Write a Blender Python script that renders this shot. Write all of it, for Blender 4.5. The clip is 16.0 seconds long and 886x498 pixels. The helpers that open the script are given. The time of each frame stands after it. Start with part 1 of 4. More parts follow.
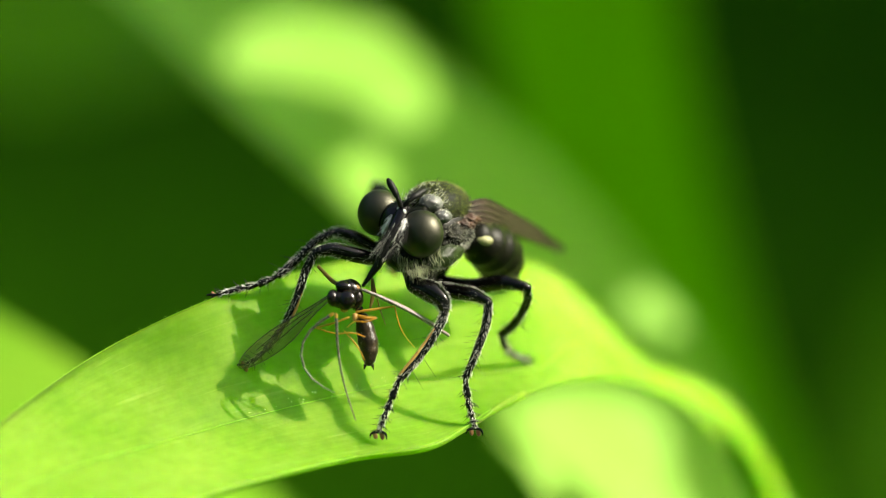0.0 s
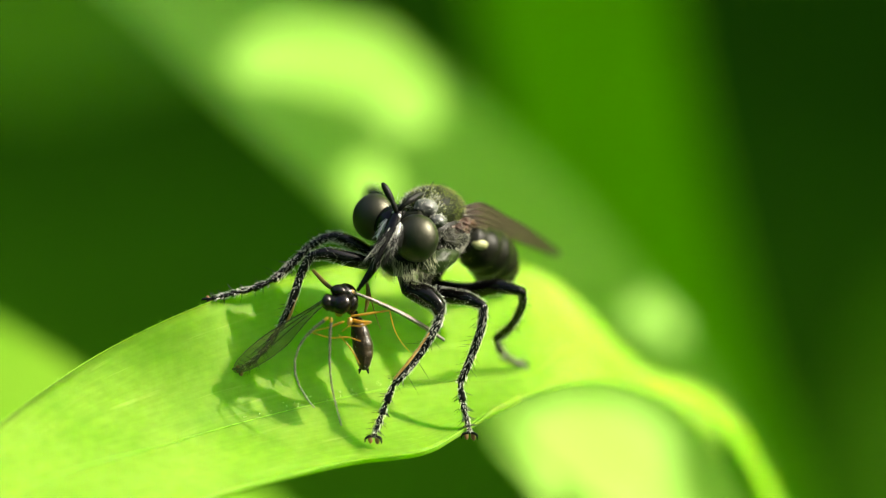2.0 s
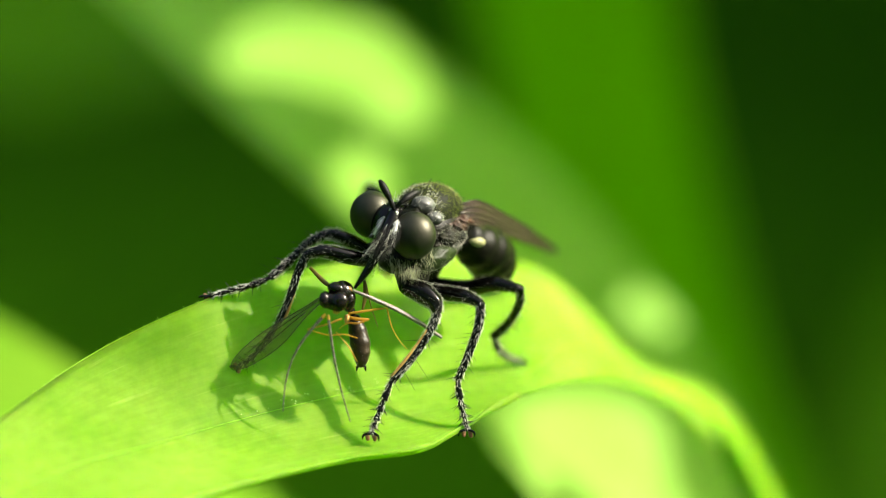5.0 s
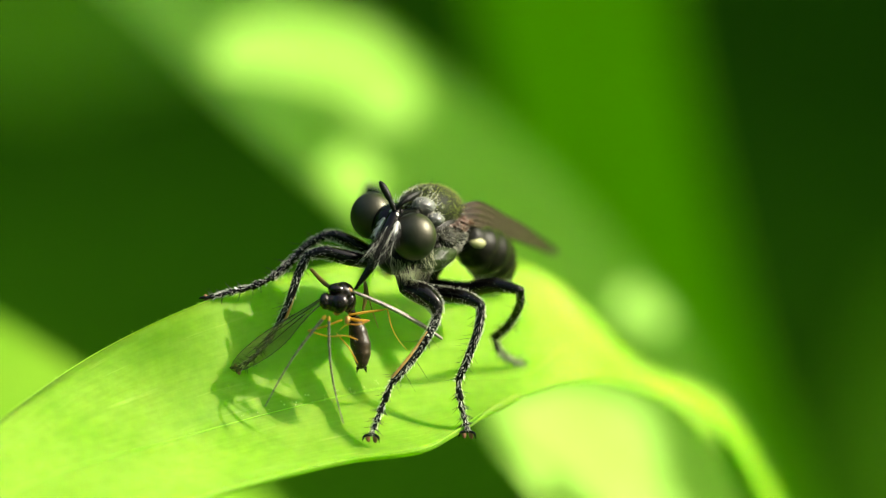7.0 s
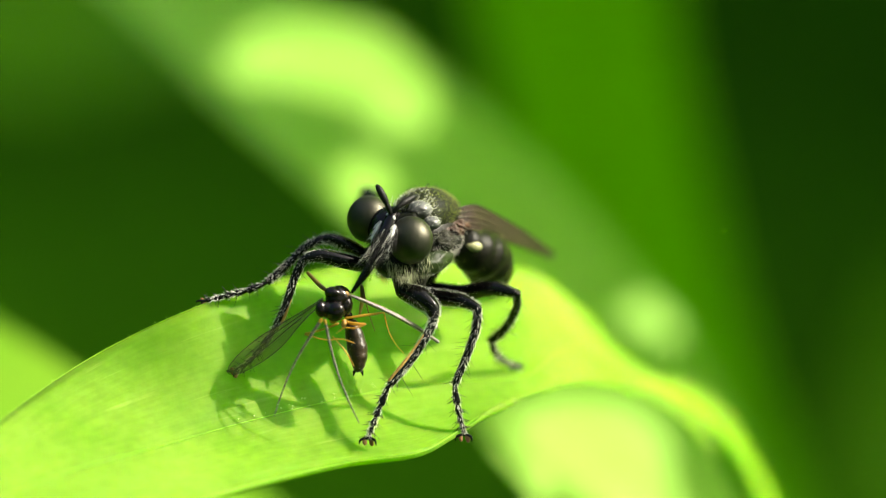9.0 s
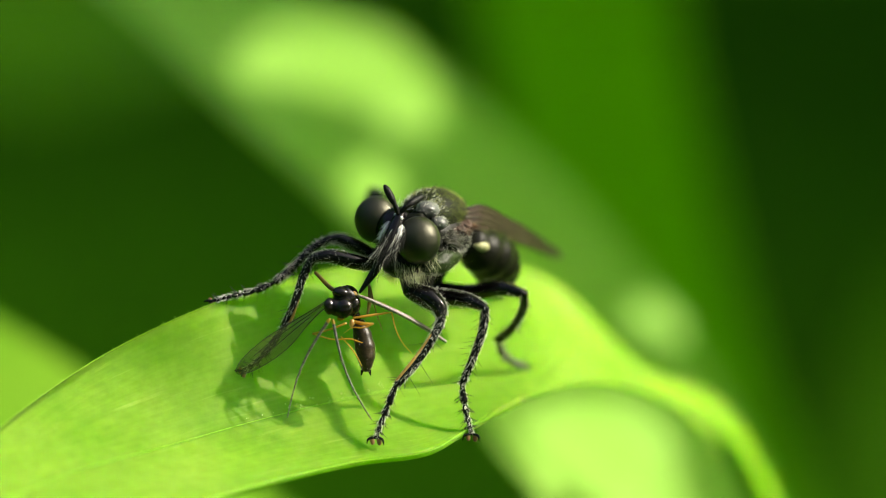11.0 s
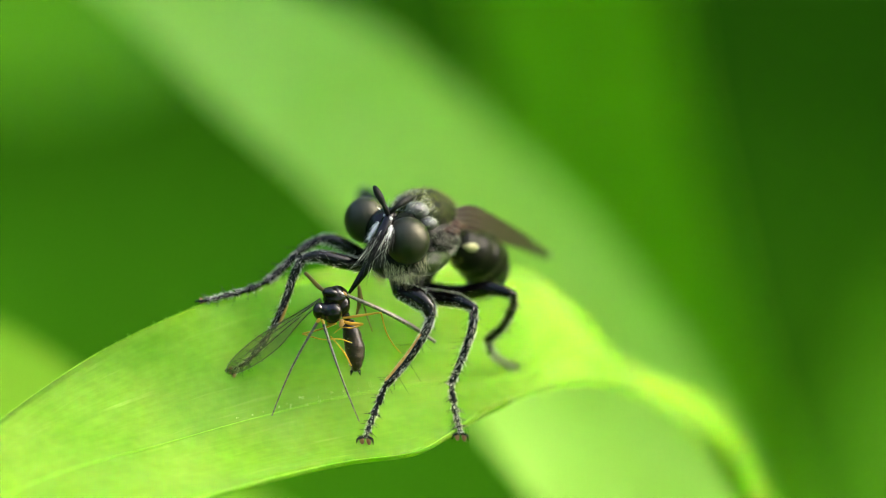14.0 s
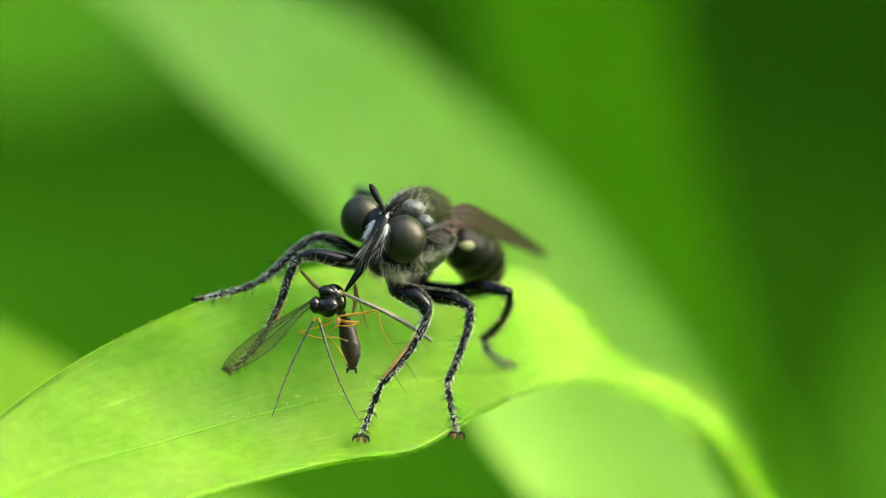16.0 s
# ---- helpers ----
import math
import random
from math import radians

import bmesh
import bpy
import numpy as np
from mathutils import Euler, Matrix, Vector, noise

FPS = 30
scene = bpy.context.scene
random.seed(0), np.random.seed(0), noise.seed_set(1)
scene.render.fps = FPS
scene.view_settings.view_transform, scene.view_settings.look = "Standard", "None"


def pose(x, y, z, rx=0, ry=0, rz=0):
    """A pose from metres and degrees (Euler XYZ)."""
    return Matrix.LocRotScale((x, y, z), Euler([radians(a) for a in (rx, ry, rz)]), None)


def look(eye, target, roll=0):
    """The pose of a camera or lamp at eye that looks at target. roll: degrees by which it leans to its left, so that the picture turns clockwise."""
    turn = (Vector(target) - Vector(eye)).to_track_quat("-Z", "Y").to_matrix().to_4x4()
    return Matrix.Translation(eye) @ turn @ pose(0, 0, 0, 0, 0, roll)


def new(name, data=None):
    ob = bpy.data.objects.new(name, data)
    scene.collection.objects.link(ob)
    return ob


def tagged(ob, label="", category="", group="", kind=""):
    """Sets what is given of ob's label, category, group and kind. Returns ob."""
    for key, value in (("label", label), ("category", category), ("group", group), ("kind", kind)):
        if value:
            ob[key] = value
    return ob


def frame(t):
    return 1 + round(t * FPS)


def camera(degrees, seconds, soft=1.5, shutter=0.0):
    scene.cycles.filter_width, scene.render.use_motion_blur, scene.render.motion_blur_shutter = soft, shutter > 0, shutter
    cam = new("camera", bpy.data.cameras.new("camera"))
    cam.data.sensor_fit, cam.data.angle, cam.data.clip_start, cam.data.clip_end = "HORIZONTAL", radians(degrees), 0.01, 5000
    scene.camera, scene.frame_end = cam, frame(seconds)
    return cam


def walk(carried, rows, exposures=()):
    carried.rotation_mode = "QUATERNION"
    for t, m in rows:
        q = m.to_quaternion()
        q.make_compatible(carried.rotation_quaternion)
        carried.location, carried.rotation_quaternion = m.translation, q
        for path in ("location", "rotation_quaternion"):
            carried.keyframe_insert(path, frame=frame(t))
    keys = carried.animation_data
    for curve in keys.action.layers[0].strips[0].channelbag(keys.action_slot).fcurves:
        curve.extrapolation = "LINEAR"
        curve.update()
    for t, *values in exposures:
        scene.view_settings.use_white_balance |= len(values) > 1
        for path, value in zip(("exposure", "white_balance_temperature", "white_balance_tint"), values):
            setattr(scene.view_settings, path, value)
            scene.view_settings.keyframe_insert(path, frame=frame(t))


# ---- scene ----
MM = 0.001
# The stage: lengths in millimetres, x to the right, y away from the lens, z up in the picture;
# the lens looks down at the leaf by 22 degrees.
STAGE = pose(0, 0, 0, -22, 0, 0)
SUN = Vector((0.762, -0.205, 0.615)).normalized()   # towards the sun, on the stage
DISTANCE = 100.0                                # lens to the fly's head, mm

# ---- camera ----
cam = camera(2 * math.degrees(math.atan(784 / 55 / DISTANCE)), 16.0, soft=0.9)
cam.data.dof.use_dof = True
cam.data.dof.focus_distance = 0.1004
cam.data.dof.aperture_fstop = 23.0

# seconds and drift of the hand-held lens: right and up, mm
DRIFT = [
    (0.0, -0.345, -0.200), (0.5, -0.309, -0.164), (1.0, -0.227, -0.109), (1.5, -0.200, -0.091),
    (2.0, -0.182, -0.064), (2.5, -0.236, -0.055), (3.0, -0.236, -0.036), (3.5, -0.255, -0.055),
    (4.0, -0.200, -0.055), (4.2, -0.180, -0.070), (6.3, -0.010, -0.210), (6.5, -0.055, -0.145),
    (7.0, -0.109, -0.109), (7.5, -0.036, -0.055), (8.0, -0.073, -0.036), (8.5, -0.055, -0.036),
    (9.0, 0.000, 0.000), (9.2, -0.036, 0.010), (11.3, -0.345, 0.000), (11.5, -0.564, 0.000),
    (12.0, -0.291, 0.164), (12.5, -0.309, -0.036), (13.0, -0.145, -0.036), (13.5, 0.000, 0.000),
    (14.0, 0.109, 0.018), (14.5, 0.236, 0.018), (15.0, 0.218, 0.018), (15.5, 0.164, -0.036),
    (16.0, 0.236, -0.036)]
EXPOSURES = [(t, 1.82 + e, k, 5) for t, e, k in (
    (0.0, -0.15, 7000), (2.0, -0.03, 7000), (4.0, -0.02, 7000), (9.5, 0.0, 7000), (11.4, -0.2, 6900), (12.0, 0.24, 6800),
    (12.5, 0.42, 6700), (13.0, 0.80, 6600), (13.5, 1.17, 6550), (14.2, 1.30, 6600), (16.0, 1.30, 6600))]
# it also drifts back a little in the last third, which draws the sharp plane forwards
walk(cam, [(t, STAGE @ pose(x * MM, (-DISTANCE + (0.4 if t < 9.5 else 0.0 if t < 11.7 else -0.5)) * MM, z * MM, 90, 0, 0))
           for t, x, z in DRIFT], EXPOSURES)

# ---- sky and sun ----
sun_way = (STAGE.to_3x3() @ SUN).normalized()
world = bpy.data.worlds.new("sky")
scene.world = world
world.use_nodes = True
wn = world.node_tree
sky = wn.nodes.new("ShaderNodeTexSky")
sky.sky_type, sky.sun_disc = "NISHITA", False
sky.dust_density, sky.air_density, sky.ozone_density = 5.0, 0.5, 0.4
sky.sun_elevation = math.asin(sun_way.z)
sky.sun_rotation = math.atan2(sun_way.x, sun_way.y)
wn.links.new(sky.outputs[0], wn.nodes["Background"].inputs[0])
wn.nodes["Background"].inputs[1].default_value = 0.15
lamp = bpy.data.lights.new("sun", "SUN")
lamp.energy, lamp.angle, lamp.color = 3.4, radians(0.53), (1.0, 0.95, 0.86)
sun = new("sun", lamp)
sun.matrix_world = look(sun_way * 2, (0, 0, 0))


# ---- materials ----
def shader(name):
    m = bpy.data.materials.new(name)
    m.use_nodes = True
    t = m.node_tree
    return m, t, t.nodes["Principled BSDF"], t.nodes["Material Output"]


def noise_node(t, scale, detail=3.0, source="Object", stretch=None):
    co = t.nodes.new("ShaderNodeTexCoord")
    n = t.nodes.new("ShaderNodeTexNoise")
    n.inputs["Scale"].default_value, n.inputs["Detail"].default_value = scale, detail
    out = co.outputs[source]
    if stretch:
        mp = t.nodes.new("ShaderNodeMapping")
        mp.inputs["Scale"].default_value = stretch
        t.links.new(out, mp.inputs[0])
        out = mp.outputs[0]
    t.links.new(out, n.inputs["Vector"])
    return n


def ramp(t, source, stops):
    r = t.nodes.new("ShaderNodeValToRGB")
    while len(r.color_ramp.elements) < len(stops):
        r.color_ramp.elements.new(0.5)
    for e, (p, c) in zip(r.color_ramp.elements, stops):
        e.position, e.color = p, (*c, 1)
    t.links.new(source, r.inputs[0])
    return r


def bump(t, source, p, strength, distance):
    b = t.nodes.new("ShaderNodeBump")
    b.inputs["Strength"].default_value, b.inputs["Distance"].default_value = strength, distance
    t.links.new(source, b.inputs["Height"])
    t.links.new(b.outputs[0], p.inputs["Normal"])
    return b


def plain(name, dark, light, rough=0.4, scale=3000, relief=0.3, coat=0.0, specular=0.5):
    """A surface with colour mottled between dark and light, at two scales, and fine relief."""
    m, t, p, out = shader(name)
    n = noise_node(t, scale)
    c = ramp(t, n.outputs[0], [(0.3, dark), (0.7, light)])
    t.links.new(c.outputs[0], p.inputs["Base Color"])
    p.inputs["Roughness"].default_value = rough
    p.inputs["Coat Weight"].default_value = coat
    p.inputs["Coat Roughness"].default_value = 0.12
    p.inputs["Specular IOR Level"].default_value = specular
    fine = noise_node(t, scale * 4, 2.0)
    bump(t, fine.outputs[0], p, relief, 0.00002)
    return m


def leaf_material(name, dark, light, through_light, share=0.45, ribs=46, rough=0.42, gloss=0.22, deep=0.0):
    """A translucent leaf: mottled green, parallel veins along the blade, waxy gloss. UV: across, along."""
    m, t, p, out = shader(name)
    n = noise_node(t, 260, 4.0)
    c = ramp(t, n.outputs[0], [(0.3, dark), (0.72, light)])
    co = t.nodes.new("ShaderNodeTexCoord")
    wave = t.nodes.new("ShaderNodeTexWave")
    wave.bands_direction = "X"
    wave.inputs["Scale"].default_value = ribs / 6.28
    wave.inputs["Distortion"].default_value = 0.6
    wave.inputs["Detail"].default_value = 1.0
    t.links.new(co.outputs["UV"], wave.inputs["Vector"])
    streak = noise_node(t, 1.0, 3.0, "UV", (60, 2.5, 1))
    mix = t.nodes.new("ShaderNodeMix")
    mix.data_type, mix.blend_type = "RGBA", "MULTIPLY"
    mix.inputs["Factor"].default_value = 0.5
    shade = ramp(t, streak.outputs[0], [(0.3, (0.72, 0.78, 0.6)), (0.7, (1.0, 1.0, 1.0))])
    t.links.new(c.outputs[0], mix.inputs["A"])
    t.links.new(shade.outputs[0], mix.inputs["B"])
    speck = noise_node(t, 2400, 3.0)
    dots = ramp(t, speck.outputs[0], [(0.35, (0.86, 0.88, 0.78)), (0.62, (1.0, 1.0, 1.0)), (0.8, (1.12, 1.08, 1.3))])
    cell = t.nodes.new("ShaderNodeMix")
    cell.data_type, cell.blend_type = "RGBA", "MULTIPLY"
    cell.inputs["Factor"].default_value = 0.9
    pale = noise_node(t, 1.0, 4.0, "UV", (34, 1.1, 1))
    scar = ramp(t, pale.outputs[0], [(0.62, (0.0, 0.0, 0.0)), (0.74, (1.0, 1.0, 1.0))])
    lift = t.nodes.new("ShaderNodeMix")
    lift.data_type, lift.blend_type = "RGBA", "MIX"
    lift.inputs["B"].default_value = (light[0] * 1.5, light[1] * 1.2, light[2] * 2.2, 1)
    dull = t.nodes.new("ShaderNodeMath")
    dull.operation = "MULTIPLY"
    dull.inputs[1].default_value = 0.45
    t.links.new(scar.outputs[0], dull.inputs[0])
    t.links.new(dull.outputs[0], lift.inputs["Factor"])
    t.links.new(mix.outputs["Result"], lift.inputs["A"])
    t.links.new(lift.outputs["Result"], cell.inputs["A"])
    t.links.new(dots.outputs[0], cell.inputs["B"])
    t.links.new(cell.outputs["Result"], p.inputs["Base Color"])
    p.inputs["Roughness"].default_value = rough
    p.inputs["Specular IOR Level"].default_value = gloss
    if deep:
        # a thick, juicy blade: light spreads sideways inside it
        p.inputs["Subsurface Weight"].default_value = 1.0
        p.inputs["Subsurface Radius"].default_value = (0.65, 1.15, 0.15)
        p.inputs["Subsurface Scale"].default_value = deep
    cells = noise_node(t, 9000, 2.0)
    add = t.nodes.new("ShaderNodeMath")
    add.operation = "MULTIPLY_ADD"
    add.inputs[1].default_value = 0.5
    t.links.new(wave.outputs["Fac"], add.inputs[0])
    t.links.new(cells.outputs[0], add.inputs[2])
    bump(t, add.outputs[0], p, 0.14, 0.00003)
    tr = t.nodes.new("ShaderNodeBsdfTranslucent")
    tint = t.nodes.new("ShaderNodeMix")
    tint.data_type, tint.blend_type = "RGBA", "MULTIPLY"
    tint.inputs["Factor"].default_value = 0.3
    tint.inputs["A"].default_value = (*through_light, 1)
    t.links.new(shade.outputs[0], tint.inputs["B"])
    t.links.new(tint.outputs["Result"], tr.inputs["Color"])
    both = t.nodes.new("ShaderNodeMixShader")
    both.inputs[0].default_value = share
    t.links.new(p.outputs[0], both.inputs[1])
    t.links.new(tr.outputs[0], both.inputs[2])
    t.links.new(both.outputs[0], out.inputs["Surface"])
    return m


def membrane(name, tint, clear, rough=0.25, veil=(0.95, 0.93, 0.86), gloss=0.5):
    """A thin wing skin: partly clear, partly smoky and glossy."""
    m, t, p, out = shader(name)
    n = noise_node(t, 1500)
    c = ramp(t, n.outputs[0], [(0.3, tuple(v * 0.7 for v in tint)), (0.7, tint)])
    t.links.new(c.outputs[0], p.inputs["Base Color"])
    p.inputs["Roughness"].default_value = rough
    p.inputs["Specular IOR Level"].default_value = gloss
    bump(t, n.outputs[0], p, 0.3, 0.00003)
    clearer = t.nodes.new("ShaderNodeBsdfTransparent")
    clearer.inputs[0].default_value = (*veil, 1)
    both = t.nodes.new("ShaderNodeMixShader")
    both.inputs[0].default_value = clear
    t.links.new(p.outputs[0], both.inputs[1])
    t.links.new(clearer.outputs[0], both.inputs[2])
    t.links.new(both.outputs[0], out.inputs["Surface"])
    return m


def eye_material():
    """A compound eye: near-black olive, glossy, with the fine grid of its facets."""
    m, t, p, out = shader("compound_eye")
    n = noise_node(t, 900)
    c = ramp(t, n.outputs[0], [(0.3, (0.0025, 0.0035, 0.0015)), (0.7, (0.005, 0.006, 0.0025))])
    t.links.new(c.outputs[0], p.inputs["Base Color"])
    p.inputs["Roughness"].default_value = 0.45
    p.inputs["Specular IOR Level"].default_value = 0.62
    p.inputs["Specular Tint"].default_value = (0.90, 0.87, 0.66, 1)
    co = t.nodes.new("ShaderNodeTexCoord")
    v = t.nodes.new("ShaderNodeTexVoronoi")
    v.inputs["Scale"].default_value = 27000
    v.inputs["Randomness"].default_value = 0.2
    t.links.new(co.outputs["Object"], v.inputs["Vector"])
    bump(t, v.outputs["Distance"], p, 0.16, 0.00002)
    return m


M_LEAF = leaf_material("fresh_leaf", (0.098, 0.220, 0.013), (0.160, 0.290, 0.032), (0.35, 0.72, 0.03), 0.0, 46, 0.5, 0.05, 0.0016)
M_LEAF_BACK = leaf_material("grass_leaf", (0.25, 0.46, 0.065), (0.345, 0.58, 0.12), (0.38, 0.67, 0.06), 0.35, 30, 0.5, 0.3)
# Grass leaf made darker: the upright blade's shade is in the colour.
M_LEAF_MID = leaf_material("shaded_grass_leaf", (0.160, 0.350, 0.020), (0.225, 0.450, 0.036), (0.28, 0.58, 0.03), 0.45, 30, 0.6, 0.0)
M_LEAF_LOW = leaf_material("low_grass_leaf", (0.12, 0.27, 0.018), (0.18, 0.35, 0.028), (0.18, 0.44, 0.02), 0.45, 30, 0.5, 0.05)
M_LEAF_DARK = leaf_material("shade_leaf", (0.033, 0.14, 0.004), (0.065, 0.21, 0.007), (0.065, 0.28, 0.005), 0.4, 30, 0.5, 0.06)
M_LEAF_OVER = leaf_material("added_overhang_leaf", (0.05, 0.16, 0.005), (0.08, 0.22, 0.008), (0.32, 0.66, 0.02), 0.36, 30, 0.5, 0.1)
# Deep shade on the far leaves is put into this darker green.
M_LEAF_DIM = leaf_material("deep_shade_leaf", (0.054, 0.190, 0.005), (0.092, 0.270, 0.009), (0.09, 0.35, 0.007), 0.4, 30, 0.5, 0.05)
M_RIB = leaf_material("leaf_rib", (0.15, 0.34, 0.014), (0.22, 0.45, 0.03), (0.28, 0.62, 0.03), 0.35)
M_BASE = leaf_material("yellowish_leaf_base", (0.19, 0.40, 0.018), (0.27, 0.50, 0.034), (0.42, 0.75, 0.05), 0.0, 20, 0.5, 0.08, 0.0010)
M_STEM = plain("green_stem", (0.10, 0.22, 0.02), (0.17, 0.32, 0.04), 0.45, 600)
M_CHITIN = plain("black_chitin", (0.0012, 0.0012, 0.0012), (0.003, 0.0028, 0.0025), 0.14, 4000, 0.12, 0.05, 0.22)
M_CHITIN_DULL = plain("dusted_black_chitin", (0.002, 0.0022, 0.0014), (0.008, 0.0085, 0.004), 0.4, 6000, 0.5, 0.0, 0.13)
M_PLEURA = plain("silver_dusted_flank", (0.003, 0.004, 0.002), (0.024, 0.024, 0.015), 0.6, 2600, 0.8, 0.0, 0.12)
M_THORAX = plain("olive_tinged_black_chitin", (0.003, 0.0048, 0.0010), (0.012, 0.017, 0.003), 0.55, 5000, 0.6, 0.0, 0.10)
# The leaf's green reflection is put into this flank's base colour.
M_FLANK_REFLECTION = plain("flank_with_leaf_reflection", (0.006, 0.012, 0.002), (0.020, 0.034, 0.008), 0.45, 2200, 0.5, 0.0, 0.15)
M_EYE = eye_material()
M_SHOULDER = plain("silver_dusted_shoulder", (0.008, 0.009, 0.009), (0.15, 0.155, 0.15), 0.34, 1800, 0.6, 0.0, 0.4)
M_ANTENNA = plain("matt_black", (0.0015, 0.0015, 0.0014), (0.004, 0.004, 0.0035), 0.55, 6000, 0.4, 0.0, 0.2)
M_FACE = plain("silver_face", (0.42, 0.42, 0.40), (0.80, 0.80, 0.77), 0.35, 7000, 0.5)
M_HAIR_WHITE = plain("pale_hair", (0.55, 0.56, 0.46), (0.80, 0.80, 0.70), 0.3, 3000, 0.1)
M_HAIR_GREY = plain("grey_hair", (0.20, 0.20, 0.17), (0.40, 0.40, 0.34), 0.3, 3000, 0.1)
# The gold-green glint of the hair tips is put into this colour.
M_HAIR_GOLD = plain("glint_gold_hair", (0.16, 0.20, 0.03), (0.42, 0.46, 0.13), 0.25, 3000, 0.1)
M_HAIR_BEARD = plain("pale_beard_hair", (0.17, 0.19, 0.09), (0.38, 0.40, 0.25), 0.3, 3000, 0.1)
M_HAIR_BLACK = plain("black_hair", (0.003, 0.003, 0.0025), (0.008, 0.0075, 0.006), 0.35, 3000, 0.1, 0.0, 0.22)
M_PAD = plain("reddish_foot_pad", (0.12, 0.045, 0.018), (0.26, 0.12, 0.05), 0.4, 5000)
M_AMBER = plain("amber_leg", (0.28, 0.14, 0.012), (0.48, 0.29, 0.04), 0.25, 4000, 0.3, 0.2)
M_COMB = plain("amber_comb", (0.28, 0.14, 0.03), (0.46, 0.26, 0.07), 0.4, 6000, 0.6)
M_BROWN_LEG = plain("brown_leg", (0.055, 0.042, 0.006), (0.11, 0.08, 0.014), 0.35, 4000)
M_ROOT = plain("reddish_brown_root", (0.012, 0.006, 0.003), (0.07, 0.036, 0.022), 0.5, 3000, 0.8, 0.0, 0.2)
M_KNOB = plain("pale_yellow_knob", (0.18, 0.19, 0.08), (0.27, 0.27, 0.13), 0.5, 3000)
M_PREY = plain("glossy_black_prey", (0.0020, 0.0014, 0.0010), (0.006, 0.0042, 0.003), 0.13, 5000, 0.25, 0.0, 0.36)
M_PREY_TAIL = plain("brown_black_tail", (0.003, 0.002, 0.001), (0.030, 0.020, 0.008), 0.36, 5000, 0.9, 0.0, 0.3)
M_FEELER = plain("grey_feeler", (0.016, 0.014, 0.009), (0.14, 0.13, 0.09), 0.35, 9000)
M_WING = membrane("smoky_wing", (0.034, 0.024, 0.018), 0.12, 0.45, (0.75, 0.70, 0.55), 0.06)
M_WING_CLEAR = membrane("clear_wing", (0.20, 0.23, 0.07), 0.58, 0.25, (0.66, 0.70, 0.38), 0.3)
M_WING_EDGE = membrane("purplish_wing_edge", (0.30, 0.24, 0.22), 0.2, 0.15)
M_VEIN = plain("wing_vein", (0.012, 0.009, 0.006), (0.035, 0.025, 0.014), 0.35, 5000)
# Wet glints along the midrib, drawn as pale-coloured dots.
M_GLINT = plain("glint_flecks", (0.35, 0.5, 0.12), (0.5, 0.65, 0.25), 0.2, 3000, 0.1, 0.0, 0.5)
M_CLOUD = plain("cloud", (0.75, 0.75, 0.76), (0.85, 0.85, 0.85), 0.9, 0.05, 0.1, 0.0, 0.1)


def glow_through(m, tint, share):
    """Lets light through a thin limb."""
    t = m.node_tree
    out = t.nodes["Material Output"]
    tr = t.nodes.new("ShaderNodeBsdfTranslucent")
    tr.inputs["Color"].default_value = (*tint, 1)
    both = t.nodes.new("ShaderNodeMixShader")
    both.inputs[0].default_value = share
    t.links.new(t.nodes["Principled BSDF"].outputs[0], both.inputs[1])
    t.links.new(tr.outputs[0], both.inputs[2])
    t.links.new(both.outputs[0], out.inputs["Surface"])


glow_through(M_AMBER, (0.62, 0.38, 0.04), 0.5)
glow_through(M_BROWN_LEG, (0.26, 0.20, 0.03), 0.4)


def ground_material():
    m, t, p, out = shader("mossy_ground")
    n = noise_node(t, 7, 6.0)
    c = ramp(t, n.outputs[0], [(0.3, (0.018, 0.068, 0.002)), (0.5, (0.030, 0.114, 0.003)), (0.7, (0.046, 0.172, 0.005))])
    t.links.new(c.outputs[0], p.inputs["Base Color"])
    p.inputs["Roughness"].default_value = 0.95
    p.inputs["Specular IOR Level"].default_value = 0.0
    f = noise_node(t, 90, 4.0)
    bump(t, f.outputs[0], p, 0.8, 0.01)
    return m


M_GROUND = ground_material()

# ---- mesh helpers (stage millimetres) ----
ORIGIN = {}


def thing(name, at, label, category, group=""):
    """A top-level thing: an Empty on the stage at a point in mm."""
    ob = new(name)
    ob.empty_display_size = 0.002
    ob.matrix_basis = STAGE @ pose(*[v * MM for v in at])
    ORIGIN[ob.name] = Vector(at)
    return tagged(ob, label, category, group)


def part(name, bm, material, parent, label="", at=None, kind=""):
    """Links a bmesh, in stage mm, as one mesh under a thing or a part, with its origin at a point."""
    at = Vector(at) if at is not None else ORIGIN[parent.name].copy()
    bmesh.ops.translate(bm, verts=bm.verts, vec=-at)
    bmesh.ops.scale(bm, verts=bm.verts, vec=(MM, MM, MM))
    me = bpy.data.meshes.new(name)
    bm.normal_update()
    for f in bm.faces:
        f.smooth = True
    bm.to_mesh(me)
    bm.free()
    me.materials.append(material)
    ob = new(name, me)
    ob.parent = parent
    ob.location = (at - ORIGIN[parent.name]) * MM
    ORIGIN[ob.name] = at
    return tagged(ob, label, kind=kind)


def spline(points, n):
    """Catmull-Rom through tuples of any length, n steps a span."""
    p = [np.array(q, float) for q in points]
    p = [2 * p[0] - p[1]] + p + [2 * p[-1] - p[-2]]
    out = []
    for i in range(1, len(p) - 2):
        a, b, c, d = p[i - 1:i + 3]
        for k in range(n):
            t = k / n
            out.append(0.5 * (2 * b + (c - a) * t + (2 * a - 5 * b + 4 * c - d) * t * t + (3 * b - a - 3 * c + d) * t ** 3))
    out.append(p[-2])
    return [[float(v) for v in q] for q in out]


